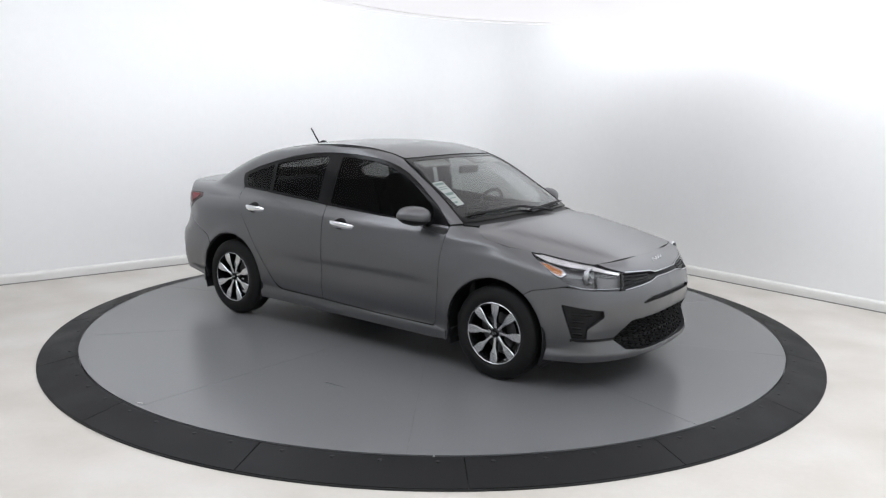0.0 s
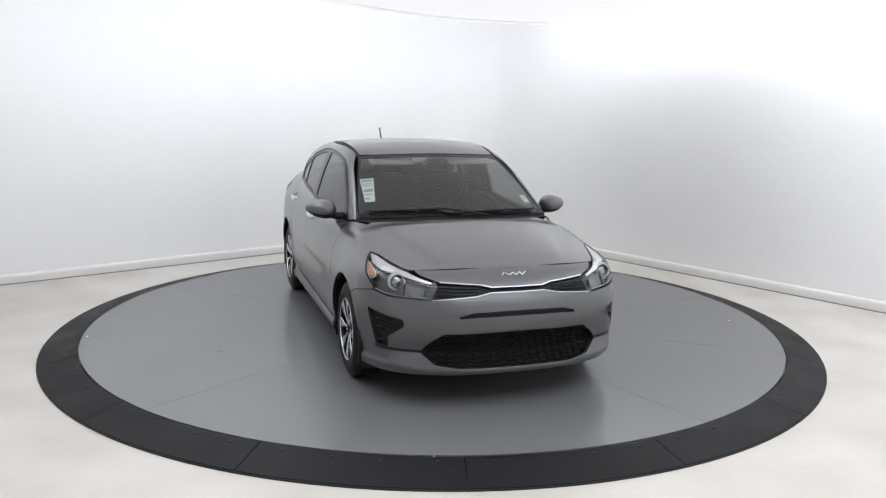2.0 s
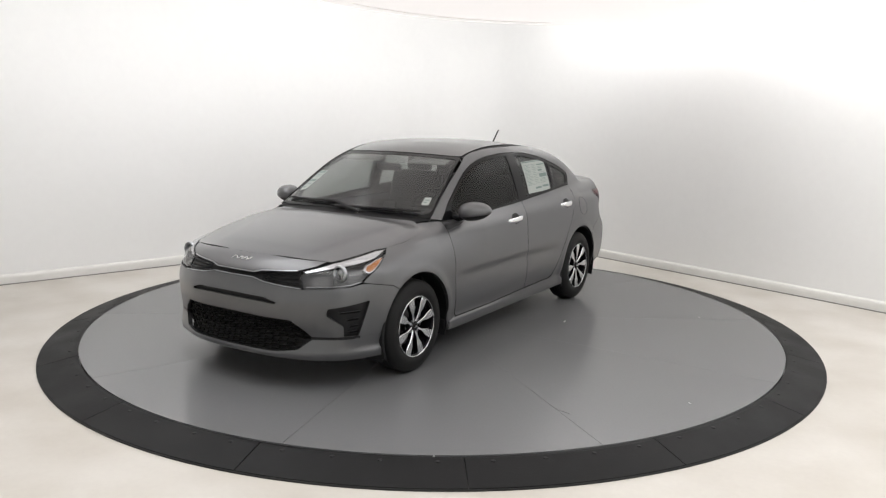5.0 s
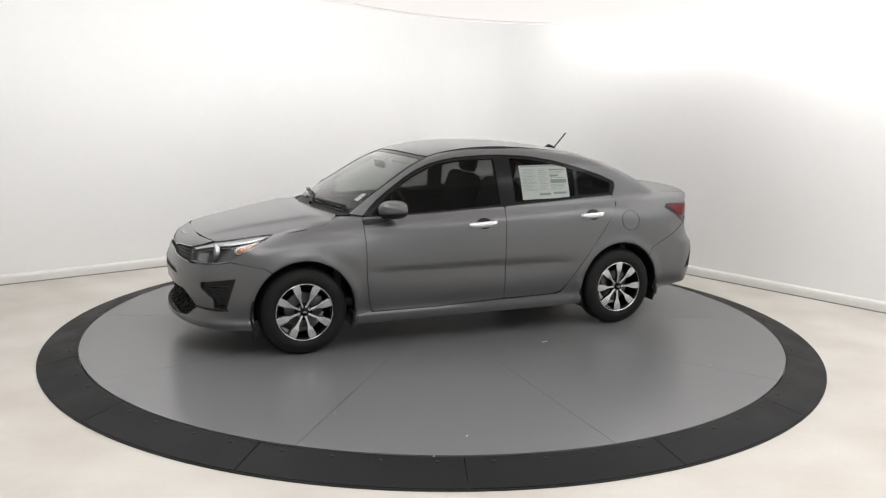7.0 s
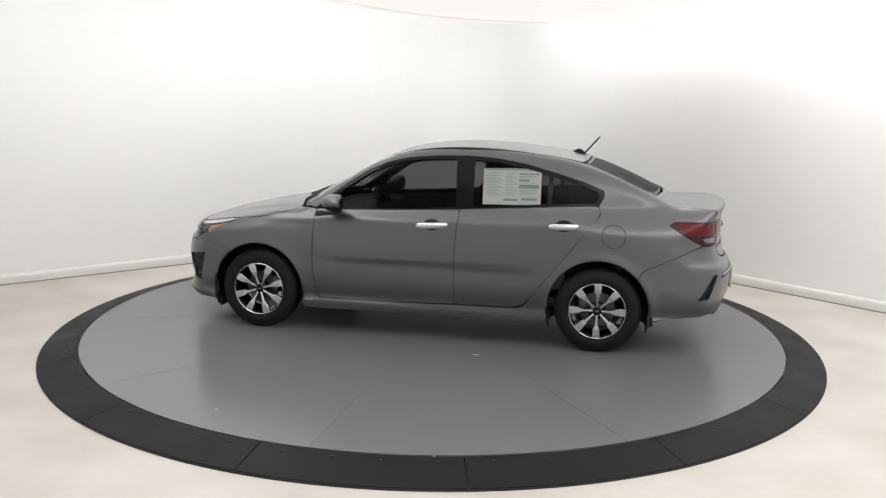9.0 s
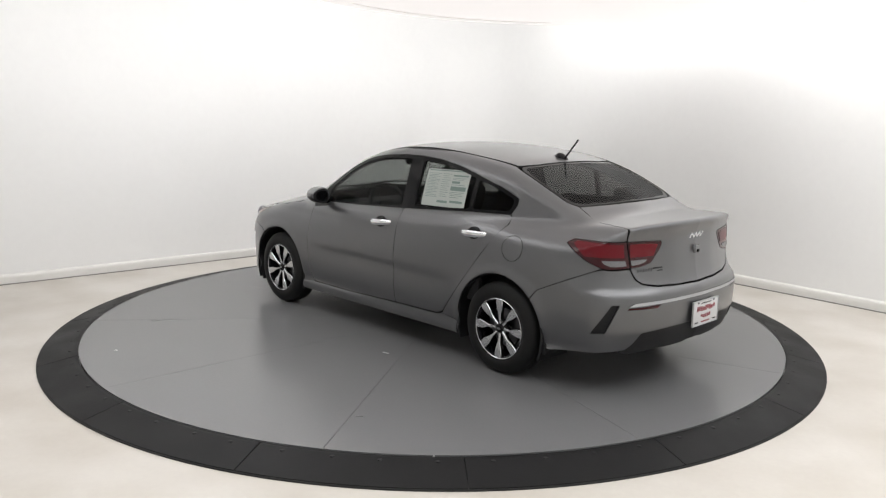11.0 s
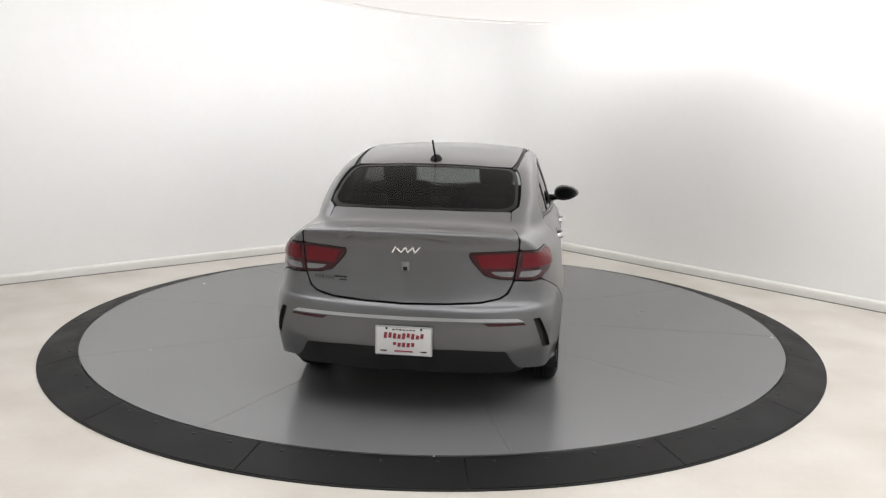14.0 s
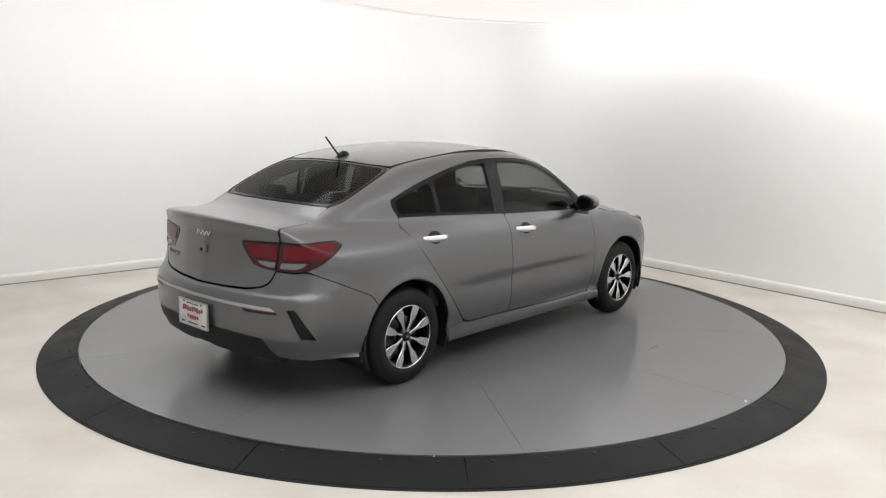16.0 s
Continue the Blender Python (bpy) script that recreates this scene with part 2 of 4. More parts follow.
def ramp_ring():
    ring = tagged(new("ramp_ring"), "black rubber ramp ring in bolted segments round the turntable", "ramp")
    rr = random.Random(5)
    for i in range(16):
        a = -86.6 + 22.5 * i
        bm = bmesh.new()
        sector(bm, R_DISC + .008, R_DISC + .03, a + .06, a + 22.44, -.004, 12)
        sector(bm, R_DISC + .03, R_RING, a + .06, a + 22.44, -.004, 12, drop=.045)
        seg = part("ramp_segment", bm, RING, ring, smooth=12)
        for k in range(4):
            b = radians(a + 2.9 + 5.55 * k + rr.uniform(-.3, .3))
            bm = bmesh.new()
            lathe(bm, [(.0005, .006), (.010, .006), (.013, .003), (.014, -.004)], 12, "Z")
            bmesh.ops.translate(bm, verts=bm.verts, vec=(2.763 * math.cos(b), 2.763 * math.sin(b), -.0115))
            part("bolt", bm, BLACK, seg, smooth=40)
    bm = bmesh.new()
    lathe(bm, [(R_DISC + .002, -.02), (R_RING + .006, -.055), (R_RING + .006, LOW), (R_DISC + .002, LOW)], 160, "Z", closed=True)
    part("ramp_edge", bm, DARK_GAP, ring, smooth=25)
    bm = bmesh.new()
    add_box(bm, (.010, -R_DISC - .012, .0), (.008, .018, .004))
    part("index_mark", bm, CHIP, ring, "white index mark", smooth=0)
    return ring


# the hung fabric diffusers over the turntable
def diffuser(cx, cy, long, wide, turn):
    """An oval of stretched fabric with a sagging belly, a piped rim, a sewn seam and thin hangers."""
    c, s_ = math.cos(radians(turn)), math.sin(radians(turn))
    edge = []
    for i in range(72):
        a = 2 * math.pi * i / 72
        u, v = long * math.cos(a), wide * math.sin(a)
        edge.append((cx + u * c - v * s_, cy + u * s_ + v * c))

    def loop(bm, k, h):
        return [bm.verts.new((cx + (x - cx) * k, cy + (y - cy) * k, 2.6 + h)) for x, y in edge]
    bm = bmesh.new()
    rings = [loop(bm, k, h) for k, h in ((.02, -.030), (.35, -.027), (.7, -.016), (.95, -.003), (1, 0), (1.004, .012), (1, .024), (.8, .018), (.02, .01))]
    for a, b in zip(rings, rings[1:]):
        for k in range(72):
            bm.faces.new((a[k], a[(k + 1) % 72], b[(k + 1) % 72], b[k]))
    bm.faces.new(rings[0])
    bm.faces.new(rings[-1])
    light = tagged(part("ceiling_light", bm, FABRIC, smooth=40), "pale oval fabric light diffuser hung below the ceiling", "ceiling light", "fabric diffusers")
    bm = bmesh.new()
    add_tube(bm, [(x + .1 * (cx - x), y + .1 * (cy - y), 2.6 - .009) for x, y in edge[2:16]], .0035, 6)
    part("seam", bm, TRIM, light, "thin sewn seam")
    for x, y in edge[::12]:
        bm = bmesh.new()
        add_tube(bm, [(cx + (x - cx) * .9, cy + (y - cy) * .9, 2.61), (cx + (x - cx) * .9, cy + (y - cy) * .9, HIGH + .02)], .004, 6)
        part("hanger", bm, CEIL, light)


diffuser(.84, -.32, 2.75, 2.10, 75)
diffuser(-3.15, -.60, .80, .70, 20)

table = turntable()
ramp = ramp_ring()


def curve(pts):
    """A smooth monotone curve through (x, y) points, for arrays."""
    pts = sorted(pts)
    xs, ys = np.array([p[0] for p in pts], float), np.array([p[1] for p in pts], float)
    h, d = np.diff(xs), np.diff(ys) / np.diff(xs)
    m = np.zeros(len(xs))
    m[0], m[-1] = d[0], d[-1]
    for i in range(1, len(xs) - 1):
        if d[i - 1] * d[i] > 0:
            w1, w2 = 2 * h[i] + h[i - 1], h[i] + 2 * h[i - 1]
            m[i] = (w1 + w2) / (w1 / d[i - 1] + w2 / d[i])

    def at(x):
        x = np.clip(np.asarray(x, float), xs[0], xs[-1])
        i = np.clip(np.searchsorted(xs, x) - 1, 0, len(h) - 1)
        t = (x - xs[i]) / h[i]
        return (ys[i] * (1 + 2 * t) * (1 - t) ** 2 + m[i] * h[i] * t * (1 - t) ** 2
                + ys[i + 1] * t * t * (3 - 2 * t) + m[i + 1] * h[i] * t * t * (t - 1))
    return at


def soft_max(a, b, k):
    h = np.maximum(k - np.abs(a - b), 0) / k
    return np.maximum(a, b) + h * h * k / 4


def soft_min(a, b, k):
    return -soft_max(-a, -b, k)


# the car's form: x forward from the middle of the wheelbase, z up from the ground
deck_mid = curve([(2.12, .70), (2.05, .752), (1.95, .80), (1.83, .832), (1.59, .888), (1.35, .935), (1.13, .968), (.9, .97),
                  (.4, .95), (-.5, .98), (-1.3, 1.02), (-1.6, 1.053), (-1.85, 1.074), (-2.06, 1.078), (-2.17, 1.074), (-2.25, 1.06)])
deck_drop = curve([(2.1, .05), (1.6, .065), (1.0, .05), (.5, .0), (-1.2, .0), (-1.7, .045), (-2.2, .06)])
side_half = curve([(.15, .79), (.19, .832), (.225, .846), (.25, .846), (.275, .832), (.30, .834), (.35, .848), (.42, .858), (.50, .8625), (.62, .861), (.75, .853), (.86, .838), (.94, .815), (1.0, .79), (1.1, .74)])
side_taper = curve([(2.1, -.16), (1.8, -.05), (1.55, -.008), (1.3, 0), (-1.3, 0), (-1.6, -.012), (-1.9, -.05), (-2.2, -.11)])
nose_mid = curve([(.15, 2.0), (.20, 2.05), (.25, 2.10), (.35, 2.113), (.45, 2.118), (.55, 2.126), (.62, 2.112), (.68, 2.085), (.74, 2.06), (.80, 2.02), (.9, 1.93)])
nose_lip = curve([(.15, .02), (.19, .045), (.22, .048), (.25, .026), (.29, .002), (.34, -.017), (.40, -.006), (.47, 0)])
nose_bow = curve([(0, 0), (.2, .012), (.35, .037), (.5, .088), (.6, .135), (.7, .20), (.8, .325), (.9, .55)])
tail_mid = curve([(.15, -2.12), (.25, -2.19), (.35, -2.235), (.45, -2.258), (.55, -2.262), (.63, -2.255), (.68, -2.215), (.75, -2.195), (.85, -2.183),
                  (.95, -2.178), (1.0, -2.186), (1.04, -2.202), (1.1, -2.21)])
tail_bow_low = curve([(0, 0), (.3, .02), (.5, .058), (.65, .12), (.75, .20), (.82, .31), (.9, .5)])
tail_bow_high = curve([(0, 0), (.2, .012), (.35, .038), (.5, .074), (.6, .104), (.66, .134), (.72, .19), (.77, .275), (.84, .46)])
roof_mid = curve([(1.5, -1), (1.3, .70), (1.12, .945), (1.03, 1.005), (.87, 1.105), (.63, 1.24), (.40, 1.35), (.16, 1.420), (-.07, 1.450), (-.3, 1.457), (-.53, 1.449),
                  (-.76, 1.428), (-1.06, 1.387), (-1.23, 1.342), (-1.46, 1.256), (-1.69, 1.148), (-1.85, 1.062), (-2.0, .94), (-2.15, -1)])
roof_drop = curve([(1.2, .075), (.7, .065), (.3, .045), (-.3, .035), (-.9, .038), (-1.3, .045), (-1.9, .055)])
glass_half = curve([(.80, .82), (.97, .785), (1.05, .762), (1.15, .732), (1.25, .696), (1.35, .651), (1.45, .60)])
glass_taper = curve([(1.3, -.12), (.9, -.055), (.5, -.03), (.1, -.012), (-.3, -.002), (-.7, -.004), (-1.2, -.035), (-1.6, -.10), (-2.0, -.19)])


def car_form(p):
    """Below nothing inside the car's outer form, above nothing outside it."""
    x, y, z = p[..., 0], np.abs(p[..., 1]), p[..., 2]
    lip = sum(.010 * np.exp(-((np.hypot(x - c, z - .31) - .375) / .04) ** 2) for c in (1.29, -1.29))
    step = np.clip((.605 - z) / .05, 0, 1)
    hollow = .009 * step * step * (3 - 2 * step) * np.exp(-(np.maximum(.54 - z, 0) / .11) ** 2) / (1 + np.exp((np.abs(x + .05) - .74) * 14))
    slim = 1.4 * np.clip((z - .64) / .2, 0, 1) ** 2 * np.clip((x - .4) / .6, 0, 1) + 1.1 * np.clip((z - .84) / .12, 0, 1) ** 2 * np.clip((-x - 1.0) / .45, 0, 1)
    low = y - (side_half(z) + side_taper(x) + lip - hollow - .03 * slim)
    ridge = .010 / (1 + np.exp((y - (.88 - .26 * x)) / .016)) * np.clip((x - 1.0) / .2, 0, 1) * np.clip((1.97 - x) / .2, 0, 1)
    low = soft_max(low, z - (deck_mid(x) - .004 + ridge - deck_drop(x) * (y / .75) ** 2.4), .09)
    low = soft_max(low, x - (nose_mid(z) + nose_lip(z) * np.clip((.84 - y) / .26, 0, 1) - nose_bow(y)), .07)
    high = np.clip((z - .58) / .2, 0, 1)
    bow = tail_bow_low(y) * (1 - high) + tail_bow_high(y) * high
    low = soft_max(low, (tail_mid(z) + bow) - x, .03)
    top = y - (glass_half(z) + glass_taper(x))
    top = soft_max(top, (z - (roof_mid(x) - roof_drop(x) * (y / .6) ** 2)) * .9, .07)
    return soft_min(low, top, .035)


def meet(o, d, reach=2.6, steps=60):
    """Where rays from o along d first meet the car's form."""
    n = len(o)
    a, b = np.zeros(n), np.full(n, float(reach))
    found = np.zeros(n, bool)
    last = np.zeros(n)
    for i in range(1, steps + 1):
        t = reach * i / steps
        inside = (car_form(o + d * t) < 0) & ~found
        a[inside], b[inside] = last[inside], t
        found |= inside
        last[:] = t
    for _ in range(16):
        m = (a + b) / 2
        inside = car_form(o + d * m[:, None]) < 0
        b, a = np.where(inside, m, b), np.where(inside, a, m)
    return o + d * b[:, None], found


def slope(p):
    e = .004
    n = np.stack([car_form(p + np.eye(3)[i] * e) - car_form(p - np.eye(3)[i] * e) for i in range(3)], -1)
    return n / np.maximum(np.linalg.norm(n, axis=-1, keepdims=True), 1e-9)


# ---- body panels laid on the car's form ----
def unit(v):
    v = np.array(v, float)
    return v / np.linalg.norm(v)


def flat_way(e1, e2, d, start=1.6):
    """Panels seen along d: flat(p) gives their plan, lift(uv) the rays back on to the form."""
    e1, e2, d = unit(e1), unit(e2), unit(d)
    return (lambda p: np.stack([p @ e1, p @ e2], -1)), (lambda uv: (uv[:, :1] * e1 + uv[:, 1:] * e2 - d * start + d * np.dot(d, (0, 0, .7)), np.tile(d, (len(uv), 1))))


def round_way(x0, sign, k=.75):
    """Panels that wrap round the nose or the tail, seen from an upright axis at x0."""
    def flat(p):
        return np.stack([np.arctan2(p[..., 1], sign * (p[..., 0] - x0)) * k, p[..., 2]], -1)

    def lift(uv):
        a = uv[:, 0] / k
        out = np.stack([sign * np.cos(a), np.sin(a), 0 * a], -1)
        o = out * 2.0 + np.stack([0 * a + x0, 0 * a, uv[:, 1]], -1)
        return o, -out
    return flat, lift


SIDE = flat_way((1, 0, 0), (0, 0, 1), (0, -1, 0))
SLANT = flat_way((1, 0, 0), (0, -.5, .866), (0, -.866, -.5))
TOP = flat_way((1, 0, 0), (0, 1, 0), (0, 0, -1))
BACK = flat_way((0, 1, 0), (1, 0, 1), (1, 0, -1), 2.6)
NOSE, TAIL = round_way(1.3, 1), round_way(-1.4, -1)


def around(axis, deg, z):
    """A point at that angle round the nose's (1.3) or the tail's (-1.4) axis, at any radius."""
    s_ = 1 if axis > 0 else -1
    return axis + s_ * .7 * math.cos(radians(deg)), .7 * math.sin(radians(deg)), z


def nose_pts(*pts):
    return [around(1.3, *p) for p in pts]


def tail_pts(*pts):
    return [around(-1.4, *p) for p in pts]


def both(half):
    """A half outline from the middle outwards and back to the middle, and its mirror image."""
    return list(half) + [(p[0], -p[1], p[2]) for p in half[::-1] if abs(p[1]) > 1e-6]


def eased(pts, r):
    """Rounds the outline's corners."""
    n, out = len(pts), []
    for i in range(n):
        a, p, b = pts[i - 1], pts[i], pts[(i + 1) % n]
        da, db = np.linalg.norm(a - p), np.linalg.norm(b - p)
        ca, cb = min(r, da * .45), min(r, db * .45)
        q0, q1 = p + (a - p) * ca / max(da, 1e-9), p + (b - p) * cb / max(db, 1e-9)
        for t in (0, .25, .5, .75, 1):
            out.append(q0 * (1 - t) ** 2 + p * 2 * t * (1 - t) + q1 * t * t)
    keep = [out[0]]
    for p in out[1:]:
        if np.linalg.norm(p - keep[-1]) > 1e-4:
            keep.append(p)
    return np.array(keep)


def area_of(p):
    x, y = p[:, 0], p[:, 1]
    return .5 * np.sum(x * np.roll(y, -1) - y * np.roll(x, -1))


def drawn_in(p, gap):
    """The outline, counterclockwise, moved inwards by gap."""
    if area_of(p) < 0:
        p = p[::-1]
    a, b = np.roll(p, 1, 0), np.roll(p, -1, 0)
    e0, e1 = p - a, b - p
    e0 /= np.maximum(np.linalg.norm(e0, axis=1, keepdims=True), 1e-9)
    e1 /= np.maximum(np.linalg.norm(e1, axis=1, keepdims=True), 1e-9)
    n0, n1 = np.stack([-e0[:, 1], e0[:, 0]], 1), np.stack([-e1[:, 1], e1[:, 0]], 1)
    m = n0 + n1
    m /= np.maximum((m * n0).sum(1, keepdims=True), .5)
    return p + m * gap


def panel(name, way, outline, mats, parent, holes=(), cell=.035, gap=.0020, sink=0., thick=.016, ease=.012, hole_ease=.012, label="", sides=(1,), rim=None):
    """A curved plate on the car's form, with the outline and holes given by points near it, cut into a fine net, with its edges turned in.
    sides: 1 as given, -1 its mirror image. rim: the material index of the turned edge."""
    flat, lift = way
    base = drawn_in(eased(flat(np.array(outline, float)), ease), gap)
    loop = [tuple(p) for p in base]
    for h in holes:
        hp = drawn_in(eased(flat(np.array(h, float)), hole_ease), -gap)[::-1]
        if area_of(hp) > 0:
            hp = hp[::-1]
        best = min(((np.hypot(*(np.array(q) - w)), i, j) for i, q in enumerate(loop) for j, w in enumerate(hp)))
        _, i, j = best
        hp = [tuple(q) for q in np.roll(hp, -j, 0)]
        loop = loop[:i + 1] + hp + [hp[0]] + loop[i:]
    bm = bmesh.new()
    f = bm.faces.new([bm.verts.new((u, v, 0)) for u, v in loop])
    lo, hi = base.min(0), base.max(0)
    for ax in (0, 1):
        count = int((hi[ax] - lo[ax]) / cell)
        for k in range(1, count + 1):
            at = lo[ax] + (hi[ax] - lo[ax]) * k / (count + 1) + 1.3e-5
            co, no = [0, 0, 0], [0, 0, 0]
            co[ax], no[ax] = at, 1
            bmesh.ops.bisect_plane(bm, geom=bm.verts[:] + bm.edges[:] + bm.faces[:], plane_co=co, plane_no=no, dist=1e-6)
    bmesh.ops.remove_doubles(bm, verts=bm.verts, dist=2e-5)
    bmesh.ops.triangulate(bm, faces=[q for q in bm.faces if len(q.verts) > 4])
    bm.verts.index_update()
    uv = np.array([v.co[:2] for v in bm.verts])
    faces = [[v.index for v in q.verts] for q in bm.faces]
    edges = [(e.verts[0].index, e.verts[1].index) for e in bm.edges if len(e.link_faces) == 1]
    turn = {}
    for q in faces:
        for a, b in zip(q, q[1:] + q[:1]):
            turn[a, b] = 1
    bm.free()
    o, d = lift(uv)
    p, hit = meet(o, d)
    nrm = slope(p)
    if (~hit).any():
        good = np.flatnonzero(hit)
        for i in np.flatnonzero(~hit):
            j = good[np.argmin(((uv[good] - uv[i]) ** 2).sum(1))]
            p[i], nrm[i] = p[j], nrm[j]
    p = p - nrm * sink
    n = len(p)
    up = np.zeros(3)
    for q in faces:
        up_q = np.cross(p[q[1]] - p[q[0]], p[q[2]] - p[q[0]])
        up[0] += up_q @ nrm[q[0]]
    if up[0] < 0:
        faces = [q[::-1] for q in faces]
        edges = [(a, b) if (b, a) in turn else (b, a) for a, b in edges]
    else:
        edges = [(a, b) if (a, b) in turn else (b, a) for a, b in edges]
    verts = [*p, *(p - nrm * thick)]
    norm = [*nrm, *(-nrm)]
    mat = [0] * len(faces) + [1] * len(faces)
    back = [[i + n for i in q[::-1]] for q in faces]
    skirt = []
    for a, b in edges:
        k = len(verts)
        verts += [p[a], p[b], p[b] - nrm[b] * thick, p[a] - nrm[a] * thick]
        out = np.cross(p[b] - p[a], nrm[a])
        out = out / max(np.linalg.norm(out), 1e-9)
        norm += [out] * 4
        skirt.append([k + 1, k, k + 3, k + 2])
    mat += [1 if rim is None else rim] * len(skirt)
    made = []
    for s_ in sides:
        flip = np.array((1, s_, 1))
        fs = faces + back + skirt
        made.append(mesh_object(name, np.array(verts) * flip, fs if s_ > 0 else [q[::-1] for q in fs], mats, parent, label, mat, np.array(norm) * flip))
    return made


def arch(x0, a0, a1, r=.362, n=14, y=.86):
    """Points on a wheel arch, from angle a0 to a1 in degrees from the front."""
    return [(x0 + r * math.cos(radians(a0 + (a1 - a0) * i / n)), y, .31 + r * math.sin(radians(a0 + (a1 - a0) * i / n))) for i in range(n + 1)]


def laid(way, pts, off=0.):
    """Points of the form under the given points, raised by off, with the form's normals."""
    flat, lift = way
    p, _ = meet(*lift(flat(np.array(pts, float))))
    n = slope(p)
    return p + n * off, n


def on_form(way, pts):
    return [tuple(p) for p in laid(way, pts)[0]]


def seam(way, a, b, n=8):
    """Points of the form along a straight cut from a to b, seen along the way; both ends included."""
    return on_form(way, [tuple(np.array(a) * (1 - i / n) + np.array(b) * i / n) for i in range(n + 1)])


def dense(way, pts, n=3):
    """The closed outline laid on the form, each edge cut into n."""
    out = []
    for a, b in zip(pts, pts[1:] + pts[:1]):
        out += [tuple(np.array(a) * (1 - i / n) + np.array(b) * i / n) for i in range(n)]
    return on_form(way, out)


# ---- the car ----
car = tagged(new("car"), "grey four-door sedan with chrome door handles and alloy wheels", "car")
SKIN = [PAINT, INNER]
PAIR = (1, -1)

# seams that several panels share
HEAD = dense(NOSE, nose_pts((76.2, .842), (70.8, .838), (60.3, .816), (48, .790), (33.8, .737), (35.6, .648), (45, .652), (53.6, .663), (58.6, .677), (62.3, .722), (69.4, .788)))
TAIL_LAMP = dense(TAIL, tail_pts((42.2, .960), (48.9, .959), (56, .960), (62.2, .960), (65.2, .935), (61, .887), (57, .843), (51, .800), (47, .796), (40.4, .803)))
LID_PART = dense(TAIL, tail_pts((42.0, .960), (33, .956), (25.0, .951), (24.6, .935), (25.8, .902), (30.4, .826), (35, .808), (40.2, .803)))
DECK_EDGE = on_form(TOP, [(-1.665, .535, 1), (-1.74, .540, 1), (-1.85, .560, 1), (-1.985, .590, 1)])

TAIL_SEAM = seam(SIDE, TAIL_LAMP[21], (-1.60, .85, .622), 8)[1:] + [(-1.29 + .362 * math.cos(radians(137)), .86, .31 + .362 * math.sin(radians(137)))]
NOSE_SEAM = seam(SIDE, HEAD[24], (1.56, .85, .632), 6)[1:] + [(1.29 + .362 * math.cos(radians(53)), .86, .31 + .362 * math.sin(radians(53)))]
CORNER_SEAM = seam(BACK, DECK_EDGE[-1], TAIL_LAMP[0], 5)[1:-1]

# side windows' outline, their frame and panes
DLO_TOP = [(.848, .757, .958), (.735, .723, 1.063), (.63, .70, 1.137), (.529, .677, 1.203), (.43, .655, 1.258), (.322, .640, 1.304), (.22, .634, 1.330),
           (.111, .630, 1.348), (-.10, .627, 1.362), (-.31, .628, 1.364), (-.52, .634, 1.352), (-.73, .650, 1.318), (-.94, .666, 1.266), (-1.147, .676, 1.207),
           (-1.296, .685, 1.150)]
DLO_LOW = [(-1.297, .697, 1.105), (-1.262, .722, 1.045), (-.94, .754, 1.030), (-.528, .773, 1.005), (-.114, .783, .979), (.303, .786, .957), (.6, .78, .947)]
FRONT_PANE = [(.655, .71, 1.08), (.52, .685, 1.175), (.42, .665, 1.235), (.31, .65, 1.282), (.2, .64, 1.31), (.08, .64, 1.327), (-.10, .64, 1.338), (-.215, .64, 1.338),
              (-.238, .77, 1.004), (.2, .78, .984), (.62, .77, .966), (.70, .76, .972), (.70, .73, 1.03)]
REAR_PANE = [(-.352, .64, 1.336), (-.5, .65, 1.33), (-.7, .66, 1.296), (-.905, .67, 1.245), (-.898, .75, 1.05), (-.5, .77, 1.026), (-.365, .77, 1.018)]
QUARTER_PANE = [(-.94, .67, 1.235), (-1.1, .68, 1.193), (-1.25, .69, 1.142), (-1.262, .70, 1.11), (-1.235, .72, 1.066), (-.932, .75, 1.052)]
panel("window_surround", SLANT, DLO_TOP + DLO_LOW, [GLOSS_BLACK, INNER], car, holes=(FRONT_PANE, REAR_PANE, QUARTER_PANE), sink=.004, ease=.02, hole_ease=.015, sides=PAIR, label="gloss black window surround", thick=.03)
for outline in (FRONT_PANE, REAR_PANE, QUARTER_PANE):
    panel("side_window", SLANT, outline, [TINT, PANE_BACK], car, gap=-.003, sink=.010, thick=.004, ease=.015, sides=PAIR, label="dark tinted side window")

# doors, fenders, quarters and sills
DOOR_FRONT_EDGE = [(.852, .78, .945), (.848, .84, .82), (.845, .853, .74), (.847, .862, .56), (.838, .862, .46), (.824, .852, .34), (.80, .842, .272)]
DOOR_SPLIT = [(-.253, .848, .290), (-.250, .853, .325), (-.247, .859, .66), (-.256, .82, .85), (-.266, .775, .990)]
panel("front_door", SIDE, DOOR_FRONT_EDGE + [(.29, .843, .272)] + DOOR_SPLIT + [(-.114, .783, .981), (.303, .786, .959), (.6, .78, .948)], SKIN, car, sides=PAIR, ease=.025)
REAR_EDGE = [(-.70, .85, .297), (-.755, .85, .318), (-.795, .857, .364), (-.951, .865, .561), (-1.145, .846, .813), (-1.235, .80, .93), (-1.280, .771, .995), (-1.266, .73, 1.046)]
panel("rear_door", SIDE, DOOR_SPLIT[::-1] + REAR_EDGE + [(-.94, .754, 1.032), (-.528, .773, 1.007)], SKIN, car, sides=PAIR, ease=.025)
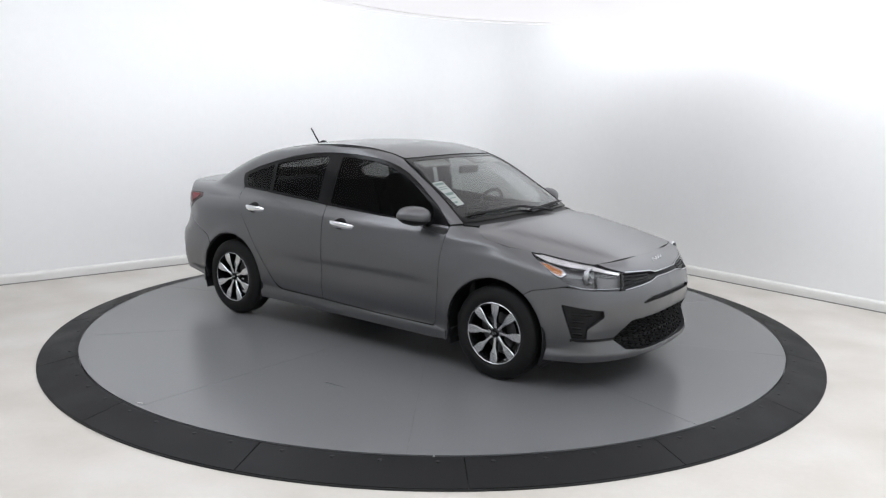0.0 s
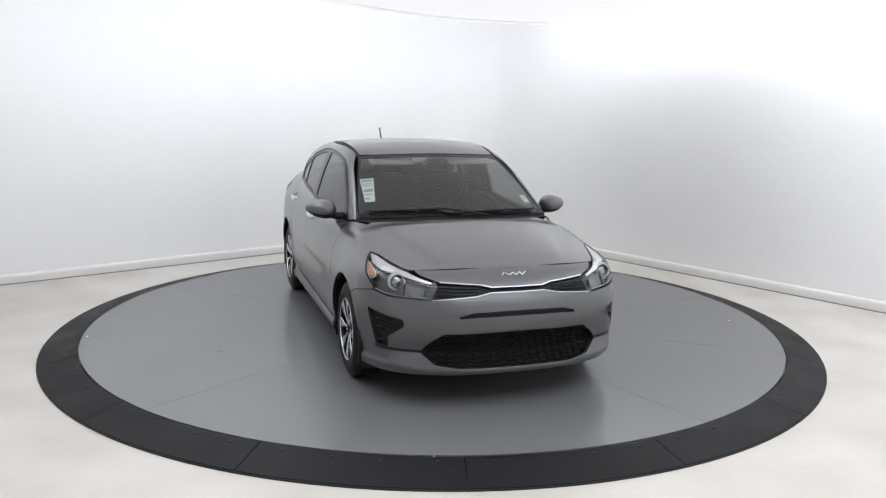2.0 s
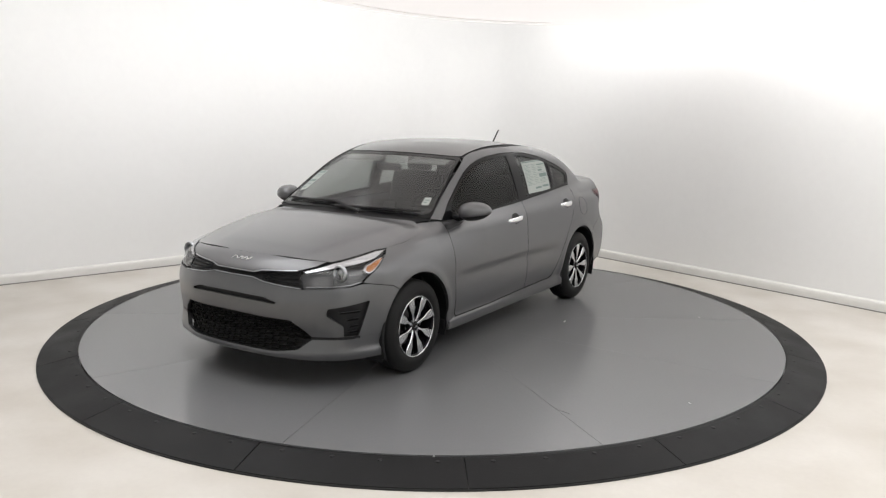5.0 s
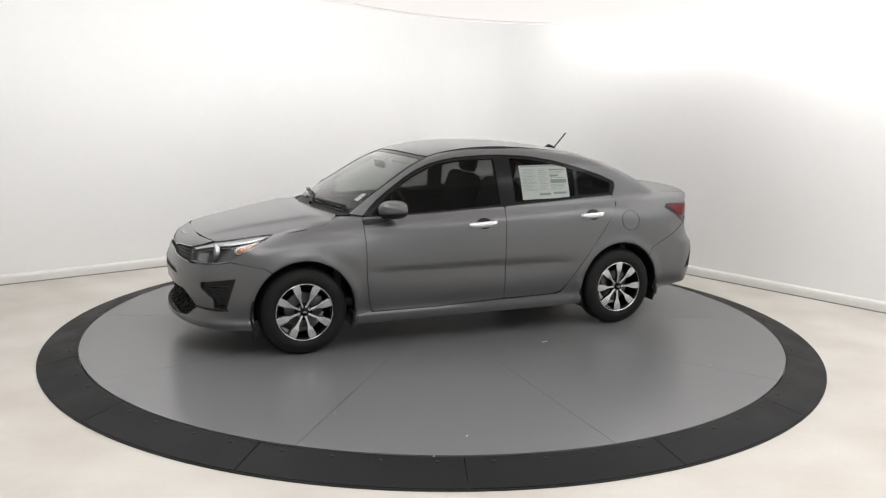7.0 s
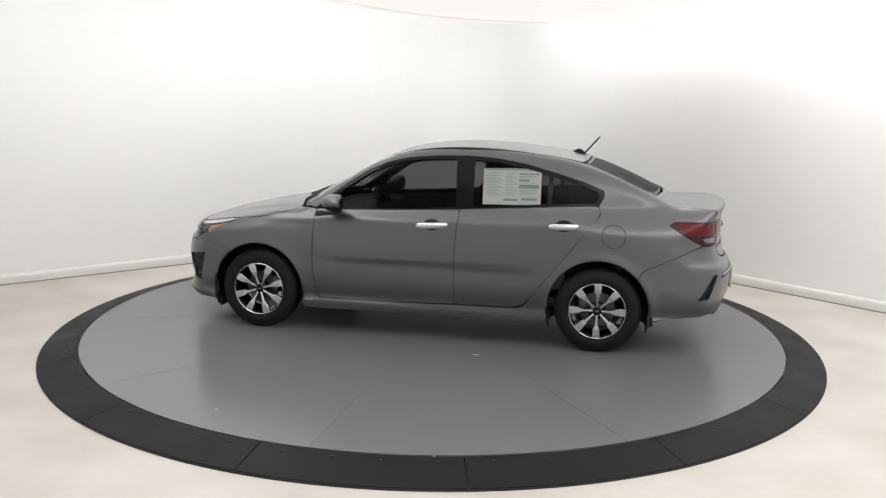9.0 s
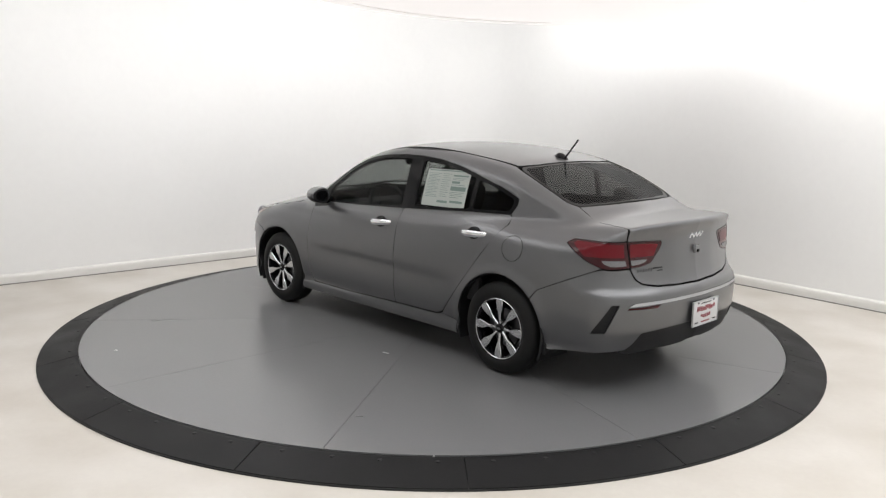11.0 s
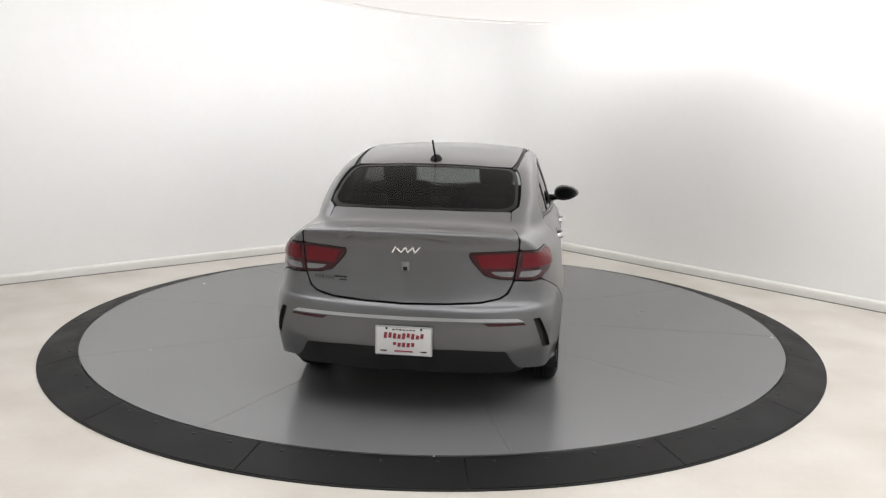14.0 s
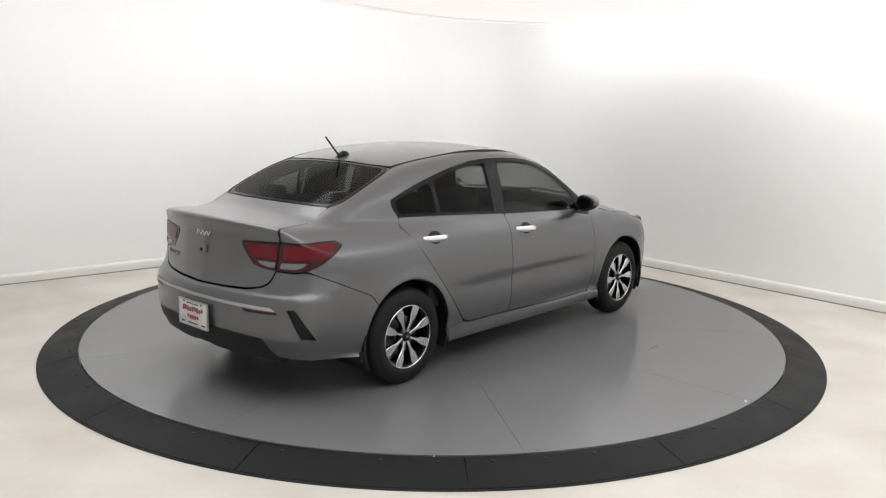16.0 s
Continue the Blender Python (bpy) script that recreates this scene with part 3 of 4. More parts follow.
panel("front_fender", SIDE, [(HEAD[0][0], .77, HEAD[0][2] + .003), (1.33, .762, .876), (1.15, .768, .907), (1.07, .72, .925), (1.0, .68, .945), (.93, .72, .95)] + DOOR_FRONT_EDGE
      + [(.80, .83, .21), (.93, .83, .205)] + arch(1.29, 172, 53) + NOSE_SEAM[::-1][1:] + HEAD[24:], SKIN, car, sides=PAIR, ease=.012)
ROOF_EDGE = on_form(TOP, [(-1.14, .535, 1), (-1.0, .548, 1), (-.85, .558, 1), (-.6, .566, 1)]) + [(-.3, .568, 1.403), (0, .563, 1.400), (.2, .553, 1.378), (.29, .55, 1.345)]
SCREEN_EDGE = [(.29, .55, 1.345), (.45, .592, 1.265), (.6, .63, 1.185), (.75, .665, 1.095), (.86, .692, 1.02), (.935, .705, .965)]
BODY_SIDE = (REAR_EDGE[:-1] + [(-1.266, .73, 1.042)] + DLO_LOW[1::-1] + DLO_TOP[::-1] + SCREEN_EDGE[::-1][:-1] + ROOF_EDGE[::-1]
      + on_form(TOP, [(-1.20, .553, 1), (-1.35, .575, 1), (-1.5, .582, 1), (-1.60, .577, 1)]) + DECK_EDGE
      + CORNER_SEAM + TAIL_LAMP[:22] + TAIL_SEAM[:-1]
      + arch(-1.29, 137, 12) + [(-.93, .83, .205), (-.80, .83, .21)])
FUEL = [(-1.378 + .083 * math.cos(2 * math.pi * i / 24), .83, .853 + .083 * math.sin(2 * math.pi * i / 24)) for i in range(24)]
FUEL = [(x, float(side_half(z)), z) for x, _, z in FUEL]
panel("body_side", SLANT, BODY_SIDE, SKIN, car, holes=[FUEL], ease=.012, hole_ease=.01, cell=.024, label="grey roof rail, rear pillar and quarter panel")
panel("body_side", SLANT, BODY_SIDE, SKIN, car, sides=(-1,), ease=.012, cell=.024, label="grey roof rail, rear pillar and quarter panel")
panel("fuel_door", SLANT, FUEL, SKIN, car, ease=.01, label="round grey fuel filler door")
panel("sill", SIDE, [(.915, .84, .262), (.80, .84, .268), (.29, .84, .268), (-.253, .845, .286), (-.70, .85, .293), (-.76, .85, .306), (-.80, .84, .300), (-.915, .84, .288), (-.922, .82, .2), (-.80, .82, .198), (.80, .82, .19), (.92, .82, .198)], SKIN, car, sides=PAIR, ease=.008, sink=-.004)

# hood, screens, roof, boot lid
HOOD_SIDE = [(1.85, .575, .796)] + HEAD[9:0:-1] + [(HEAD[0][0], HEAD[0][1] - .002, .846), (1.33, .76, .876), (1.15, .762, .907), (1.07, .715, .925), (1.0, .62, .957)]
panel("hood", TOP, both([(1.945, 0, .8), (1.938, .15, .8), (1.912, .35, .8), (1.88, .49, .8)] + HOOD_SIDE + [(1.09, .35, .97), (1.125, 0, .97)]), SKIN, car, ease=.03)
panel("cowl", TOP, both([(1.118, 0, .97), (1.083, .35, .97), (.995, .62, .957), (.94, .70, .95), (.90, .69, .98), (1.0, .36, .99), (1.03, 0, 1)]), [BLACK, INNER], car, sink=.012, label="black cowl panel below the windscreen")
WINDSCREEN = both([(1.055, 0, 1), (1.025, .35, 1), (.975, .58, .97), (.925, .70, .97)] + [(p[0], p[1] - .008, p[2]) for p in SCREEN_EDGE[::-1][1:-1]] + [(.285, .54, 1.34), (.318, .42, 1.35), (.345, .2, 1.36), (.352, 0, 1.36)])
INNER_SCREEN = both([(1.025, 0, 1), (.995, .35, 1), (.94, .61, .97), (.89, .675, 1), (.6, .608, 1.2), (.335, .53, 1.3), (.358, .4, 1.3), (.385, .2, 1.3), (.392, 0, 1.3)])
panel("windscreen", TOP, INNER_SCREEN, [SCREEN, PANE_BACK], car, gap=-.004, sink=.006, thick=.004, ease=.04, label="clear windscreen")
panel("windscreen_border", TOP, WINDSCREEN, [GLOSS_BLACK, INNER], car, holes=[INNER_SCREEN], sink=.004, ease=.03, hole_ease=.04, thick=.008, label="black printed windscreen border")
panel("roof", TOP, both([(.345, 0, 1.36), (.338, .2, 1.36), (.312, .42, 1.36), (.28, .535, 1.35)] + [(p[0], p[1] - .018, p[2]) for p in ROOF_EDGE[::-1][1:-1]] + [(-1.13, .51, 1.33), (-1.165, .35, 1.34), (-1.18, 0, 1.34)]), SKIN, car, ease=.02)
panel("roof_ditch_strip", TOP, [(p[0], p[1] + .002, p[2]) for p in ROOF_EDGE] + [(p[0], p[1] - .020, p[2]) for p in ROOF_EDGE[::-1]], [BLACK, INNER], car, gap=0, sink=.007, ease=.004, sides=PAIR, cell=.08, label="black roof ditch strip")
REAR_SCREEN = both([(-1.188, 0, 1.34), (-1.172, .35, 1.34), (-1.145, .50, 1.32), (-1.20, .54, 1.29), (-1.35, .563, 1.225), (-1.5, .570, 1.155), (-1.600, .570, 1.10), (-1.668, .515, 1.10), (-1.708, .26, 1.115), (-1.722, 0, 1.117)])
INNER_REAR = both([(-1.212, 0, 1.33), (-1.197, .35, 1.33), (-1.175, .485, 1.3), (-1.22, .517, 1.29), (-1.35, .543, 1.225), (-1.5, .550, 1.155), (-1.59, .545, 1.12), (-1.648, .48, 1.11), (-1.692, .25, 1.115), (-1.708, 0, 1.117)])
panel("rear_window", TOP, INNER_REAR, [REAR_GLASS, PANE_BACK], car, gap=-.004, sink=.006, thick=.004, ease=.04, label="tinted rear window")
panel("rear_window_border", TOP, REAR_SCREEN, [GLOSS_BLACK, INNER], car, holes=[INNER_REAR], sink=.004, ease=.03, hole_ease=.04, thick=.008, label="black printed rear window border")
panel("boot_lid", BACK, both([(-1.728, 0, 1.117), (-1.71, .25, 1.11), (-1.665, .45, 1.10)] + DECK_EDGE + CORNER_SEAM + LID_PART[:22]
      + on_form(TAIL, tail_pts((39.2, .77), (37.6, .732), (34.6, .705), (27.8, .686), (16, .678), (0, .675)))), SKIN, car, ease=.014, cell=.014)

# front and rear ends, wrapped round the corners
FOG = nose_pts((61.2, .566), (51.2, .542), (45.2, .528), (44.8, .489), (51.2, .419), (51.4, .352), (56.6, .349))
SLOT = both(nose_pts((0, .585), (19.5, .578), (24.8, .553), (24.3, .545), (18, .552), (0, .557)))
half = nose_pts((0, .683), (12.2, .683), (18.6, .665), (35.3, .641), (45, .646), (53.6, .657), (58.6, .672)) + NOSE_SEAM + [(1.29 + .362 * math.cos(radians(a)), .86, .31 + .362 * math.sin(radians(a))) for a in (48, 42, 36, 29, 22, 15, 8, 6)] \
    + nose_pts((56.5, .342), (39.6, .342), (35.7, .395), (30.5, .448), (0, .462))
panel("front_bumper", NOSE, both(half), SKIN, car, holes=[FOG, [(p[0], -p[1], p[2]) for p in FOG], SLOT], ease=.01, hole_ease=.008, thick=.022)
panel("front_lip", NOSE, both([around(1.3, 0, .252), around(1.3, 24, .250), around(1.3, 33.5, .268), around(1.3, 39.6, .334), around(1.3, 55, .336), around(1.3, 57.5, .347)] + [(1.652, .86, .350), (1.652, .86, .26), (1.64, .84, .205)]
      + nose_pts((50, .200), (30, .205), (15, .212), (0, .214))), SKIN, car, ease=.008, gap=.0002, sink=-.001, thick=.03, label="grey lower lip of the front bumper")
panel("nose_panel", NOSE, both(nose_pts((0, .710), (11.9, .710), (16.2, .724), (33.3, .739), (41, .766), (46.3, .793), (35, .797), (20, .803), (0, .806))), SKIN, car, ease=.006, label="grey nose panel that carries the badge")
panel("fog_recess", NOSE, FOG, [BLACK, INNER], car, gap=-.004, sink=.022, thick=.02, sides=PAIR, label="black plastic fog lamp recess")
panel("bumper_slot", NOSE, SLOT, [BLACK, INNER], car, gap=-.003, sink=.02, thick=.01, label="black slot in the front bumper")
panel("grille_back", NOSE, both(nose_pts((0, .712), (11.9, .712), (16.2, .726), (33.5, .74), (35.5, .64), (18.6, .664), (12.2, .682), (0, .682))), [BLACK, INNER], car, gap=-.003, sink=.022, thick=.01, ease=.004, label="black grille backing")
panel("intake_back", NOSE, both(nose_pts((0, .466), (30.7, .452), (36, .398), (40.5, .340), (34, .262), (24, .246), (0, .246))), [BLACK, INNER], car, gap=-.004, sink=.045, thick=.01, label="black intake backing")
VENT = tail_pts((44.7, .594), (47.2, .594), (54.0, .416), (49.2, .424))
half = tail_pts((0, .668), (16, .672), (27.8, .680), (34.8, .70), (38, .728), (39.5, .77), (40.4, .797), (47, .790), (51, .795)) + TAIL_SEAM + [(-1.29 - .362 * math.cos(radians(a)), .86, .31 + .362 * math.sin(radians(a))) for a in (36, 28, 20, 12, 4, -3, -8)] \
    + tail_pts((70, .262), (55, .288), (47, .302), (41.3, .312), (38.5, .35), (35.5, .418), (20.6, .430), (0, .428))
panel("rear_bumper", TAIL, both(half), SKIN, car, holes=[VENT, [(p[0], -p[1], p[2]) for p in VENT]], ease=.01, hole_ease=.006, thick=.022)
panel("rear_vent", TAIL, VENT, [BLACK, INNER], car, gap=-.004, sink=.02, thick=.01, sides=PAIR, label="black bumper vent")
panel("rear_valance", TAIL, both(tail_pts((0, .434), (20.6, .436), (35.5, .424), (38.5, .356), (41.3, .318), (44, .30), (40, .278), (24, .292), (20, .282), (8, .282), (5, .294), (0, .294))), [BLACK, INNER], car, gap=0, sink=.006, thick=.03, ease=.012, label="black lower rear valance")


# lamps, grilles and trim of the front
for s_ in PAIR:
    lamp_lens, = panel("headlight", NOSE, HEAD, [LENS, PANE_BACK], car, sink=.002, thick=.003, ease=.008, sides=(s_,), label="clear headlight lens over a silver projector")
    panel("housing", NOSE, HEAD, [LAMP_INNER, INNER], lamp_lens, gap=-.002, sink=.045, thick=.01, ease=.008, sides=(s_,), rim=0)
    panel("light_guide", NOSE, nose_pts((75.4, .8395), (70, .8355), (60.3, .8135), (48, .787), (35.8, .739), (37.0, .729), (48, .763), (57, .781), (67, .803)), [ALLOY, INNER], lamp_lens, sink=.004, thick=.02, ease=.004, sides=(s_,), label="bright chrome light guide")
    panel("side_reflector", NOSE, nose_pts((73.0, .816), (67, .802), (61.0, .777), (59.4, .750), (61.6, .726), (63.0, .730), (69.0, .784)), [SATIN, INNER], lamp_lens, sink=.010, thick=.02, ease=.004, sides=(s_,))
    panel("amber_reflector", NOSE, nose_pts((71.8, .810), (66.8, .796), (61.8, .773), (60.6, .752), (61.9, .734), (63.2, .738), (68.6, .785)), [AMBER, INNER], lamp_lens, sink=.007, thick=.02, ease=.004, sides=(s_,), label="amber side reflector")
    panel("reflector_bowl", NOSE, nose_pts((46.5, .735), (38.2, .715), (38.8, .662), (46.5, .664)), [CLEAR_LAMP, INNER], lamp_lens, sink=.030, thick=.01, ease=.008, sides=(s_,), label="silver high beam reflector")
    panel("lamp_divider", NOSE, nose_pts((47.6, .732), (46.2, .728), (46.2, .662), (47.6, .664)), [LAMP_INNER, INNER], lamp_lens, sink=.012, thick=.03, ease=.003, sides=(s_,))
    panel("lower_edge", NOSE, nose_pts((37, .660), (45, .663), (53.4, .672), (58.2, .687), (59.2, .68), (53.8, .664), (45, .656), (37, .652)), [SATIN, INNER], lamp_lens, sink=.008, thick=.02, ease=.003, sides=(s_,))
    bm = bmesh.new()
    lathe(bm, [(.052, -.020), (.052, -.004), (.049, 0), (.041, 0), (.038, -.006), (.038, -.03)], 40, "X")
    bmesh.ops.translate(bm, verts=bm.verts, vec=(1.860, .668 * s_, .730))
    part("projector_ring", bm, SATIN, lamp_lens, "silver projector ring")
    bm = bmesh.new()
    lathe(bm, [(.0005, .006), (.012, .005), (.024, .0), (.034, -.010), (.038, -.02)], 32, "X")
    bmesh.ops.translate(bm, verts=bm.verts, vec=(1.853, .668 * s_, .730))
    part("projector_lens", bm, PROJECTOR, lamp_lens, "glossy projector lens")
panel("grille_trim", NOSE, both(nose_pts((0, .714), (11.7, .714), (16.2, .728), (33.4, .743), (33.6, .738), (16.3, .723), (12, .709), (0, .709))), [SATIN, INNER], car, gap=0, sink=-.004, thick=.02, ease=.003, cell=.03, label="satin silver upper grille trim")
panel("grille_trim", NOSE, both(nose_pts((0, .686), (12.1, .686), (18.5, .668), (35.2, .646), (35.2, .641), (18.6, .663), (12.3, .681), (0, .681))), [SATIN, INNER], car, gap=0, sink=-.004, thick=.02, ease=.003, cell=.03, label="satin silver lower grille trim")
for k in range(3):
    f = (k + .7) / 3.4
    for s_ in PAIR:
        lo, hi = (.672, .720), (.649, .735)
        z0, z1 = lo[0] + (lo[1] - lo[0]) * f, hi[0] + (hi[1] - hi[0]) * f
        panel("grille_slat", NOSE, nose_pts((17.2, z0), (34.0, z1), (34.0, z1 + .008), (17.2, z0 + .006)), [GLOSS_BLACK, INNER], car, gap=0, sink=.010, thick=.01, ease=.002, cell=.06, sides=(s_,))
panel("bumper_groove", NOSE, nose_pts((39.0, .350), (57.5, .355), (57.5, .338), (39.2, .333)), [BLACK, INNER], car, gap=0, sink=-.0015, thick=.012, ease=.003, cell=.05, sides=PAIR, label="thin black groove above the lower lip")
panel("bumper_slot_lip", NOSE, both(nose_pts((0, .590), (19.6, .583), (25.2, .553), (24.6, .556), (19.3, .579), (0, .586))), [PAINT, INNER], car, gap=0, sink=-.003, thick=.012, ease=.002, cell=.05)

# woven bars in the lower intake
bm = bmesh.new()
rows_z = [.268 + .0225 * k for k in range(8)]
for k, z in enumerate(rows_z):
    wide = np.interp(z, [.25, .34, .40, .46], [31, 39, 35, 28])
    degs = np.arange(-wide, wide + .1, 3.6) + (1.8 if k % 2 else 0)
    pts, nn = laid(NOSE, nose_pts(*[(d, z) for d in degs]), -.028)
    for i in range(len(pts) - 1):
        a, b = Vector(pts[i]), Vector(pts[i + 1])
        mid = (a + b) / 2 + Vector((0, 0, (.003 if i % 2 else -.003)))
        rot = (b - a).to_track_quat("X", "Z").to_matrix().to_4x4()
        add_box(bm, mid, ((b - a).length * .84, .014, .008), rot=rot)
        if k < len(rows_z) - 1:
            add_box(bm, a + Vector((-.007, 0, .011)), (.008, .006, .018), rot=rot)
part("intake_mesh", bm, MESH, car, "black woven plastic intake mesh", smooth=0)
for s_ in PAIR:
    for z, d0, d1 in ((.50, 57.5, 49.5), (.455, 56.8, 52.5), (.415, 56.6, 53.5), (.378, 56.5, 53)):
        panel("fog_fin", NOSE, nose_pts((d0, z), (d1, z - .004), (d1, z + .006), (d0, z + .010)), [GLOSS_BLACK, INNER], car, gap=0, sink=.006, thick=.02, ease=.002, sides=(s_,))


def badge(name, way, middle, wide, high, parent, mats, off=.002):
    """A maker's badge as plain slanted bars, following the form."""
    x, y, z = middle
    bm = bmesh.new()
    p, n = laid(way, [(x, y, z)], 0)
    nv = Vector(n[0])
    side = Vector((0, 0, 1)).cross(nv).normalized()
    up = nv.cross(side)
    rot = Matrix((side, up, nv)).transposed().to_4x4()
    w = wide / 2
    t = high * .19
    for u0, v0, u1, v1 in ((-1, -1, -.76, 1), (-.66, .6, -.38, -1), (-.38, -1, -.02, 1), (-.02, 1, .10, -1), (.10, -1, .52, 1), (.52, 1, .64, -1), (.64, -1, 1, 1)):
        a, b = Vector((u0 * w, v0 * high * .4, 0)), Vector((u1 * w, v1 * high * .4, 0))
        d = b - a
        m = Matrix.Translation(p[0]) @ rot @ Matrix.Translation((a + b) / 2 + Vector((0, 0, off))) @ Matrix.Rotation(math.atan2(d.y, d.x), 4, "Z")
        made = bmesh.ops.create_cube(bm, size=1)["verts"]
        bmesh.ops.transform(bm, matrix=m @ Matrix.Diagonal((d.length + t * .5, t, .006, 1)), verts=made)
    return part(name, bm, mats, parent, "plain bright metal badge bars", smooth=0)


badge("front_badge", NOSE, around(1.3, 0, .772), .155, .030, car, CHROME)
badge("rear_badge", TAIL, around(-1.4, 0, .962), .150, .038, car, CHROME)

# rear lamps and trim
panel("tail_light", TAIL, TAIL_LAMP, [RED_DARK, INNER], car, sides=PAIR, ease=.006, sink=-.003, thick=.02, label="red tail lamp on the rear quarter")
panel("lid_light", TAIL, LID_PART, [RED_DARK, INNER], car, sides=PAIR, ease=.006, sink=-.003, thick=.02, label="red tail lamp on the boot lid")
panel("red_lens", TAIL, tail_pts((43.4, .946), (49, .946), (60.5, .949), (62, .934), (57.5, .868), (43.0, .866)), [RED, INNER], car, sides=PAIR, gap=0, sink=-.006, thick=.004, ease=.006, label="bright red lamp lens")
panel("red_lens", TAIL, tail_pts((41.0, .946), (33, .943), (27.0, .936), (29.4, .866), (40.6, .866)), [RED, INNER], car, sides=PAIR, gap=0, sink=-.006, thick=.004, ease=.006, label="bright red lamp lens")
panel("clear_lens", TAIL, tail_pts((42.6, .848), (51.4, .849), (50.2, .828), (48, .816), (46, .814), (41.9, .818)), [CLEAR_LAMP, INNER], car, sides=PAIR, gap=0, sink=-.006, thick=.004, ease=.006, label="clear reversing lamp lens")
panel("clear_lens", TAIL, tail_pts((40.4, .848), (32.4, .849), (33.8, .832), (36.2, .822), (39.8, .818)), [CLEAR_LAMP, INNER], car, sides=PAIR, gap=0, sink=-.006, thick=.004, ease=.006, label="clear reversing lamp lens")
panel("chrome_strip", TAIL, both(tail_pts((0, .610), (20, .608), (33, .606), (39.0, .603), (41.2, .584), (33, .588), (20, .590), (0, .590))), [SATIN, INNER], car, gap=0, sink=-.005, thick=.02, ease=.004, label="satin silver strip across the rear bumper")
panel("rear_reflector", TAIL, tail_pts((27.5, .583), (41.0, .578), (41.8, .566), (29.5, .566)), [RED_DARK, INNER], car, sides=PAIR, gap=0, sink=-.003, thick=.012, ease=.004, label="dark red bumper reflector")
bm = bmesh.new()
add_box(bm, (-2.186, 0, .872), (.03, .05, .052), .008)
part("boot_camera", bm, CLEAR_LAMP, car, "small silver camera housing")
bm = bmesh.new()
add_box(bm, (-2.202, 0, .862), (.012, .024, .02), .004)
part("camera_eye", bm, GLOSS_BLACK, car)
bm = bmesh.new()
for k in range(6):
    p, n = laid(TAIL, [around(-1.4, 36.5 - k * 1.35, .782)], .001)
    add_box(bm, p[0], (.006, .010, .020), rot=Vector(n[0]).to_track_quat("X", "Z").to_matrix().to_4x4())
part("model_badge", bm, STEEL, car, "small grey metal badge bars", smooth=0)
bm = bmesh.new()
for k, (dg, z, w, h) in enumerate(((26.5, .790, .075, .009), (25.4, .774, .045, .007))):
    p, n = laid(TAIL, [around(-1.4, dg, z)], .001)
    add_box(bm, p[0], (.003, w, h), rot=Vector(n[0]).to_track_quat("X", "Z").to_matrix().to_4x4())
part("dealer_sticker", bm, BLACK, car, "small black sticker bars", smooth=0)

# the plate on the rear bumper
bm = bmesh.new()
add_box(bm, (-2.274, -.010, .479), (.012, .305, .160), .004)
plate = part("plate", bm, PLATE, car, "white dealer plate with red and black bars")
for name, mat, count, cy, cz, w, h in (("red_print", PLATE_RED, 9, -.010, .507, .225, .034), ("red_print", PLATE_RED, 5, -.010, .458, .125, .026), ("red_print", PLATE_RED, 1, -.010, .421, .10, .008),
                                       ("black_print", BLACK, 7, -.010, .541, .13, .009), ("black_print", BLACK, 1, .100, .421, .035, .007), ("black_print", BLACK, 1, -.12, .421, .035, .007)):
    bm = bmesh.new()
    rr = random.Random(count)
    for k in range(count):
        tall = h * (rr.uniform(.55, 1) if count > 1 else 1)
        add_box(bm, (-2.281, cy + w * ((k + .5) / count - .5), cz + (h - tall) * rr.choice((-.4, .4))), (.003, w / count * (.66 if count > 1 else 1), tall), rot=Matrix.Rotation(.12 if count > 1 else 0, 4, "X"))
    part(name, bm, mat, plate, smooth=0)
bm = bmesh.new()
y0, y1, z0, z1 = -.163, .143, .402, .556
for p, q in (((y0, z0), (y0, z1)), ((y1, z0), (y1, z1)), ((y0, z0), (y1, z0)), ((y0, z1), (y1, z1))):
    add_tube(bm, [(-2.279, *p), (-2.279, *q)], .0045, 6)
part("plate_frame", bm, SATIN, plate, "thin silver plate frame")
bm = bmesh.new()
for y, z in ((-.105, .546), (.085, .546)):
    add_box(bm, (-2.281, y, z), (.004, .012, .012), .003)
part("plate_screw", bm, BLACK, plate)


